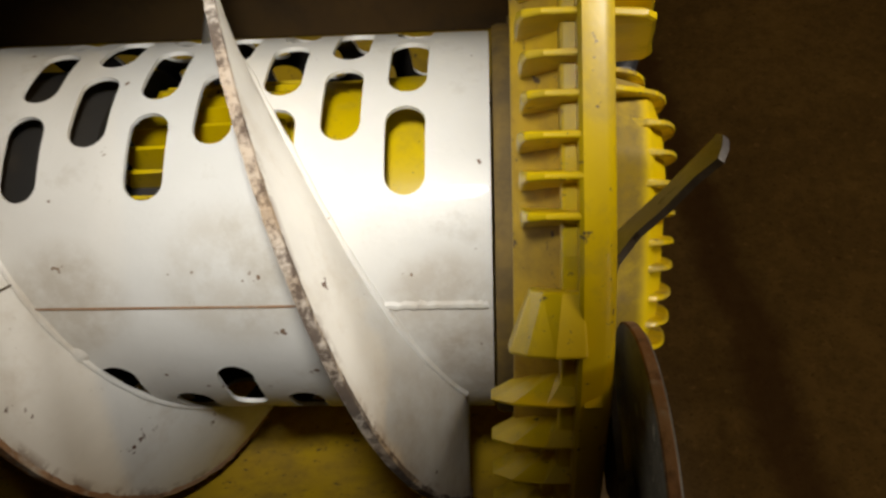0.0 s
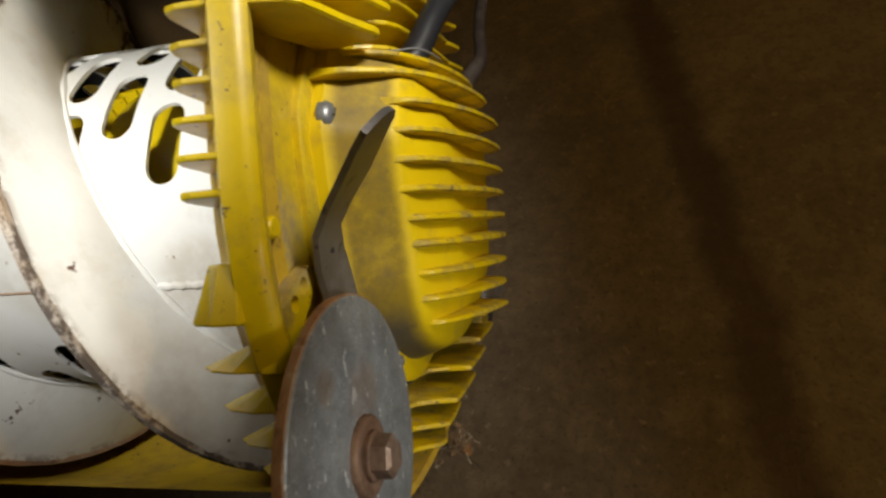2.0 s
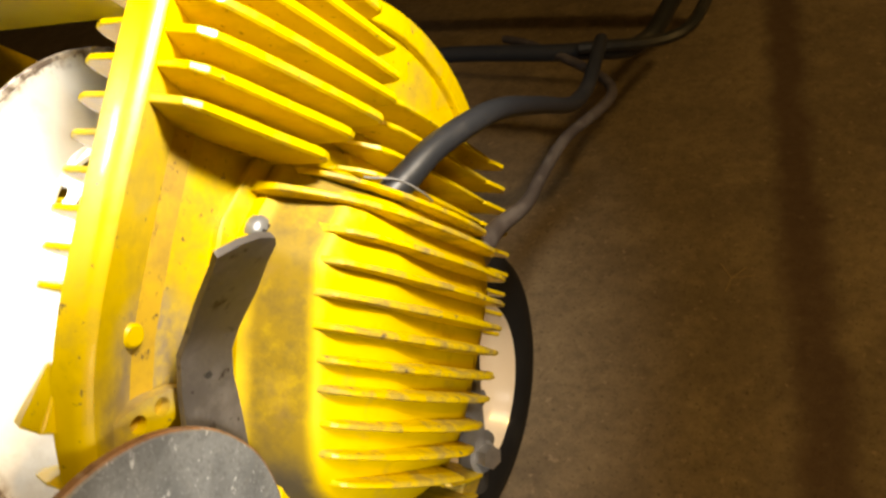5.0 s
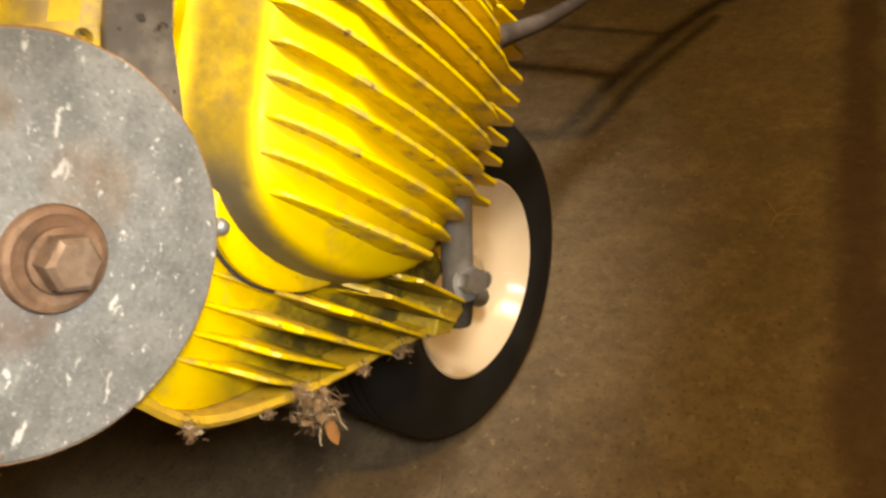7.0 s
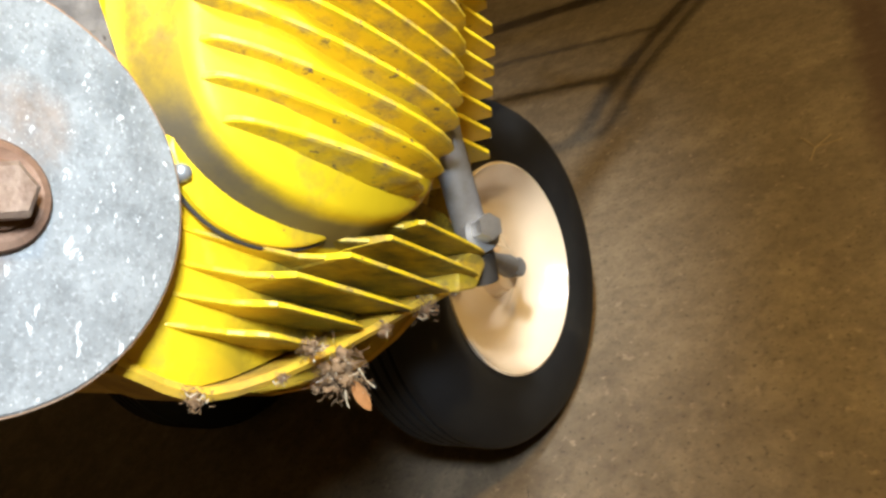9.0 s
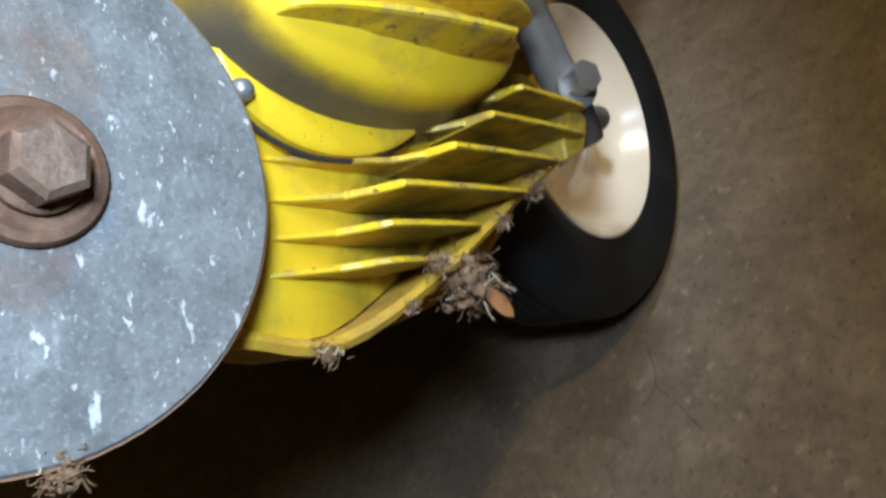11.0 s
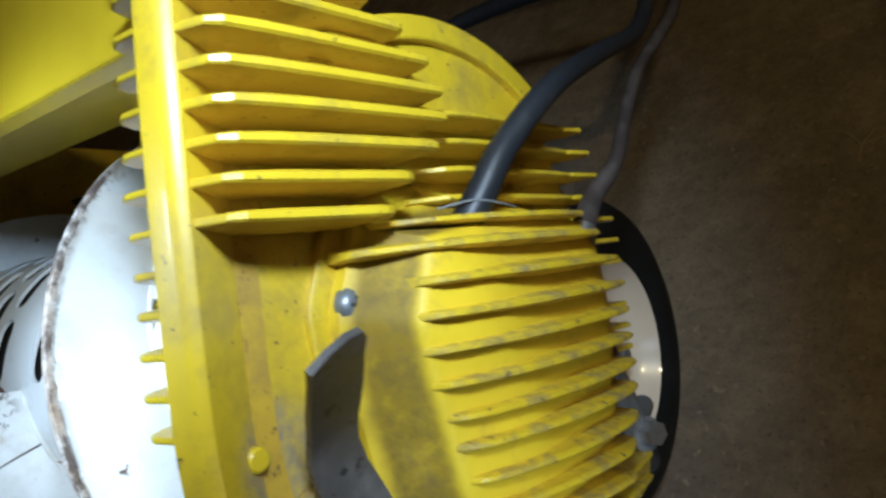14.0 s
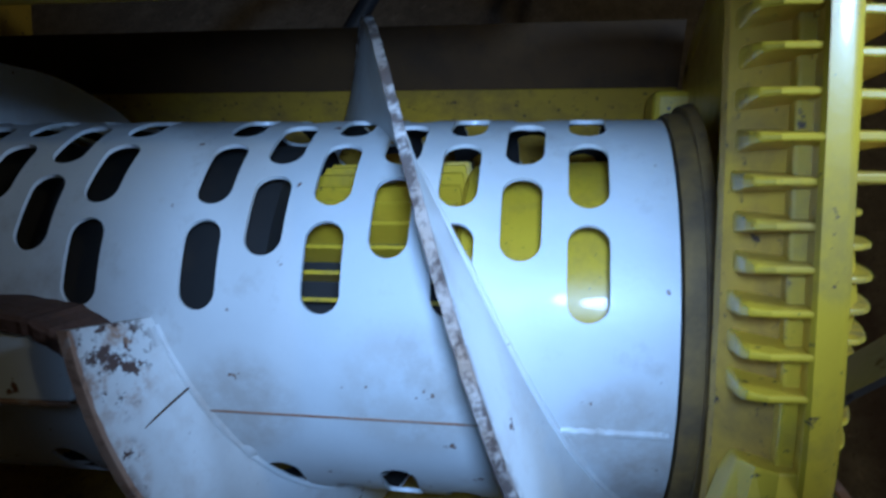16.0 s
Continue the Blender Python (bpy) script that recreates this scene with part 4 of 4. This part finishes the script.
part("axle_tube", lathe([(-0.5, 0.02), (-0.09, 0.02)], WY, WZ, 20, True), BLACK, machine)
# black all over, which paints in the shade under the machine
part("chassis", slab([(0.94, -0.14), (1.06, -0.13), (1.16, -0.02), (1.12, 0.16), (0.94, 0.24)], "x", -0.46, -0.11, 0.01), BLACK, machine, "underside of the machine, its shade put into a black colour")

# ---- auger housing ----
part("housing_top", slab([(0.47, 0.231), (0.485, 0.228), (0.585, 0.246), (0.585, 0.42), (0.47, 0.42)], "x", -0.64, 0.098, 0.003), CLEAN, machine, "yellow painted top panel of the auger housing")
arc = [(0.68 + 0.235 * math.cos(radians(a)), 0.02 + 0.235 * math.sin(radians(a))) for a in range(-105, 56, 8)]
shell = arc + [(y + 0.006, z) for y, z in reversed(arc)]
# darker yellow than the outer paint: the housing's inner shade is coloured in
part("housing_back", slab(shell, "x", -0.64, 0.098), DUSTY_SHADED, machine, "curved yellow back of the auger housing, toned down for its shade", smooth=True)
# yellow panel given a brown colour that holds its shade
part("inner_panel", slab([(0.815, 0.208), (0.828, 0.211), (0.785, 0.262), (0.775, 0.262)], "x", -0.64, 0.098), BROWN, machine, "yellow inner panel of the housing, shaded with a dark brown")
part("side_plate", slab([(0.46, 0.34), (0.46, 0.0), (0.50, -0.12), (0.60, -0.21), (0.92, -0.2), (0.92, 0.34)], "x", -0.655, -0.642), YELLOW, machine)

# ---- rod, hoses and bars ----
rod = part("stand_rod", tube([(0.158, 0.795, 0.02), (0.154, 0.817, -0.012), (0.149, 0.862, -0.072), (0.147, 0.874, -0.088)], 0.0135, 18), STEEL, machine, "grey steel rod ending in a clevis", smooth=True)
part("rod_washer", tube([(0.158, 0.860, -0.074), (0.1625, 0.858, -0.074)], 0.0155, 24), STEEL, rod, "flat grey washer")
part("rod_bolt", tube([(0.156, 0.860, -0.072), (0.175, 0.852, -0.072)], 0.0108, 6), CHROME, rod, "bright hexagonal bolt")
part("rod_link", tube([(0.143, 0.880, -0.084), (0.128, 0.925, -0.078), (0.112, 0.966, -0.072)], [0.008, 0.007, 0.011], 12), STEEL, rod, "grimy steel link to the axle", smooth=True)
part("rod_sleeve", tube([(0.147, 0.872, -0.085), (0.144, 0.884, -0.106)], [0.0145, 0.0150], 18), BLACK, rod, smooth=True)
hose_line = smooth_line([(0.157, 0.642, 0.118), (0.165, 0.650, 0.135), (0.176, 0.670, 0.167), (0.190, 0.720, 0.210), (0.182, 0.820, 0.251), (0.173, 0.920, 0.288), (0.168, 0.970, 0.321), (0.163, 0.998, 0.352), (0.150, 1.050, 0.420)])
part("hose", tube(hose_line, [0.0118 - 0.0035 * min(1.0, k / 24) for k in range(len(hose_line))], 14), HOSE, machine, "thick black rubber hose", smooth=True)
part("hose_clip", tube(smooth_line([(0.150, 0.620, 0.127), (0.168, 0.636, 0.130), (0.178, 0.655, 0.126), (0.176, 0.672, 0.124)], 4), 0.0008, 8), STEEL, machine, "thin wire clip", smooth=True)
control_line = smooth_line([(0.163, 0.770, 0.085), (0.164, 0.79, 0.112), (0.161, 0.82, 0.135), (0.171, 0.850, 0.164), (0.162, 0.900, 0.206), (0.158, 0.960, 0.265), (0.168, 1.060, 0.362), (0.02, 1.15, 0.46), (-0.06, 1.20, 0.50)])
control = part("control_rod", tube(control_line, [0.0115 - 0.0050 * min(1.0, k / 20) for k in range(len(control_line))], 14), PIPE, machine, "dirty brown control pipe with a bright clamp", smooth=True)
part("clamp", tube([(0.163, 0.770, 0.088), (0.164, 0.784, 0.108)], 0.0128, 16), CHROME, control, "bright metal clamp", smooth=True)
# rounded cowl behind the fins
cowl_arc = [(0.665 + 0.225 * math.sin(radians(a)), 0.040 + 0.225 * math.cos(radians(a))) for a in range(-36, 40, 4)]
cowl = part("cowl", slab(cowl_arc + [(0.80, 0.196), (0.53, 0.196)], "x", 0.101, 0.128, 0.004), YELLOW, machine, "rounded yellow cowl with a raised rim")
rim_arc = [(0.665 + r * math.sin(radians(a)), 0.040 + r * math.cos(radians(a))) for r, way in ((0.2245, 1), (0.207, -1)) for a in range(-36 * way, 40 * way, 4 * way)]
part("cowl_rim", slab(rim_arc, "x", 0.10, 0.136, 0.002), YELLOW, cowl)
part("cover_cap", ball((0.135, 0.66, 0.112), 0.05, (0.7, 1.2, 0.28), 12), GRIMY_SHADED, cover, "dusty top of the cover under the hose", smooth=True)

# ---- handles lying back towards the floor ----
HANDLE = [(-0.30, 0.80, 0.42), (-0.20, 0.98, 0.43), (0.08, 0.985, 0.43), (0.175, 1.0, 0.43), (0.20, 1.15, 0.43), (0.27, 1.38, 0.43), (0.33, 1.47, 0.43), (0.30, 1.50, 0.43), (0.0, 1.53, 0.43), (-0.40, 1.56, 0.43)]
into = TIPPED.inverted()
handle = part("handle_bar", tube(smooth_line([into @ Vector(p) for p in HANDLE]), 0.012, 12), HOSE, machine, "dark tubular handle bar", smooth=True)
part("grip", tube([into @ Vector(p) for p in ((0.30, 1.50, 0.43), (0.0, 1.53, 0.43), (-0.40, 1.56, 0.43))], 0.021, 14), RUBBER, handle, "black rubber grip", smooth=True)
part("cross_bar", tube([into @ Vector(p) for p in ((0.21, 1.16, 0.43), (-0.40, 1.24, 0.43))], 0.010, 10), HOSE, handle, smooth=True)
part("cross_bar", tube([into @ Vector(p) for p in ((0.24, 1.30, 0.43), (-0.40, 1.39, 0.43))], 0.006, 10), HOSE, handle, smooth=True)
part("cable", tube(smooth_line([into @ Vector(p) for p in ((0.10, 0.97, 0.445), (0.225, 1.0, 0.44), (0.25, 1.15, 0.44), (0.31, 1.36, 0.44))]), 0.008, 8), HOSE, handle, smooth=True)

# ---- dirt caught under the rim ----


def debris(centre, size, twigs, seed):
    """A fuzzy tangle: crumbs of dirt, fine bent fibres and a few straws."""
    rng = random.Random(seed)
    clump = bmesh.new()
    for _ in range(60):
        c = [centre[i] + rng.gauss(0, size * 0.20) for i in range(3)]
        ball(c, size * rng.uniform(0.04, 0.12), (rng.uniform(0.6, 1.4), rng.uniform(0.6, 1.4), rng.uniform(0.5, 1.2)), 4, clump)
    for v in clump.verts:
        v.co += size * 0.16 * noise.noise_vector(v.co * 300)
    for _ in range(int(160 * min(1.0, size / 0.02))):
        p = Vector([centre[i] + rng.gauss(0, size * 0.30) for i in range(3)])
        way = Vector([rng.gauss(0, 1) for _ in range(3)]).normalized()
        line = [p]
        for _ in range(3):
            way = (way + 0.6 * Vector([rng.gauss(0, 1) for _ in range(3)])).normalized()
            line.append(line[-1] + way * size * rng.uniform(0.08, 0.20))
        tube(line, 0.00022, 4, False, clump)
    ob = tagged(part("debris_clump", clump, FLUFF, None, m=TIPPED), "tangle of brown dust, straw and cobweb on the rim", "debris", kind="stuff")
    for _ in range(twigs):
        p = Vector([centre[i] + rng.gauss(0, size * 0.25) for i in range(3)])
        d = Vector([rng.gauss(0, 1) for _ in range(3)]).normalized() * size * rng.uniform(0.25, 0.7)
        part("straw", tube([p, p + d * 0.5 + Vector((0, 0, -0.002)), p + d], 0.0004, 5), STRAW, ob)
    return ob


nest = debris((0.149, 0.733, -0.196), 0.026, 22, 3)
leaf_bm = bmesh.new()
ring = []
for k in range(9):
    s = k / 8
    w = 0.0045 * math.sin(math.pi * s) ** 0.7
    c = Vector((0.154 + 0.004 * s, 0.740 + 0.016 * s, -0.200 - 0.018 * s))
    ring.append((c + Vector((0.4, 0.6, 0.7)) * w, c + Vector((0.012 * w / 0.008, 0, 0)) * 0.2, c - Vector((0.4, 0.6, 0.7)) * w))
for a, b in zip(ring, ring[1:]):
    for k in range(2):
        leaf_bm.faces.new([leaf_bm.verts.new(p) for p in (a[k], a[k + 1], b[k + 1], b[k])])
bmesh.ops.remove_doubles(leaf_bm, verts=leaf_bm.verts, dist=1e-6)
bmesh.ops.solidify(leaf_bm, geom=leaf_bm.faces[:], thickness=0.0006)
tagged(part("dry_leaf", leaf_bm, LEAF, None, smooth=True, m=TIPPED), "curled dry orange leaf caught in the debris", "leaf")
debris((0.140, 0.640, -0.221), 0.009, 4, 8)
debris((0.146, 0.812, -0.140), 0.014, 10, 5)
debris((0.160, 0.700, -0.186), 0.010, 6, 6)
debris((0.153, 0.517, -0.243), 0.012, 5, 7)
for spot, wide in (((0.146, 0.692, -0.204), 0.006), ((0.150, 0.770, -0.163), 0.009), ((0.150, 0.842, -0.124), 0.006)):
    debris(spot, wide, 3, int(spot[1] * 1000))
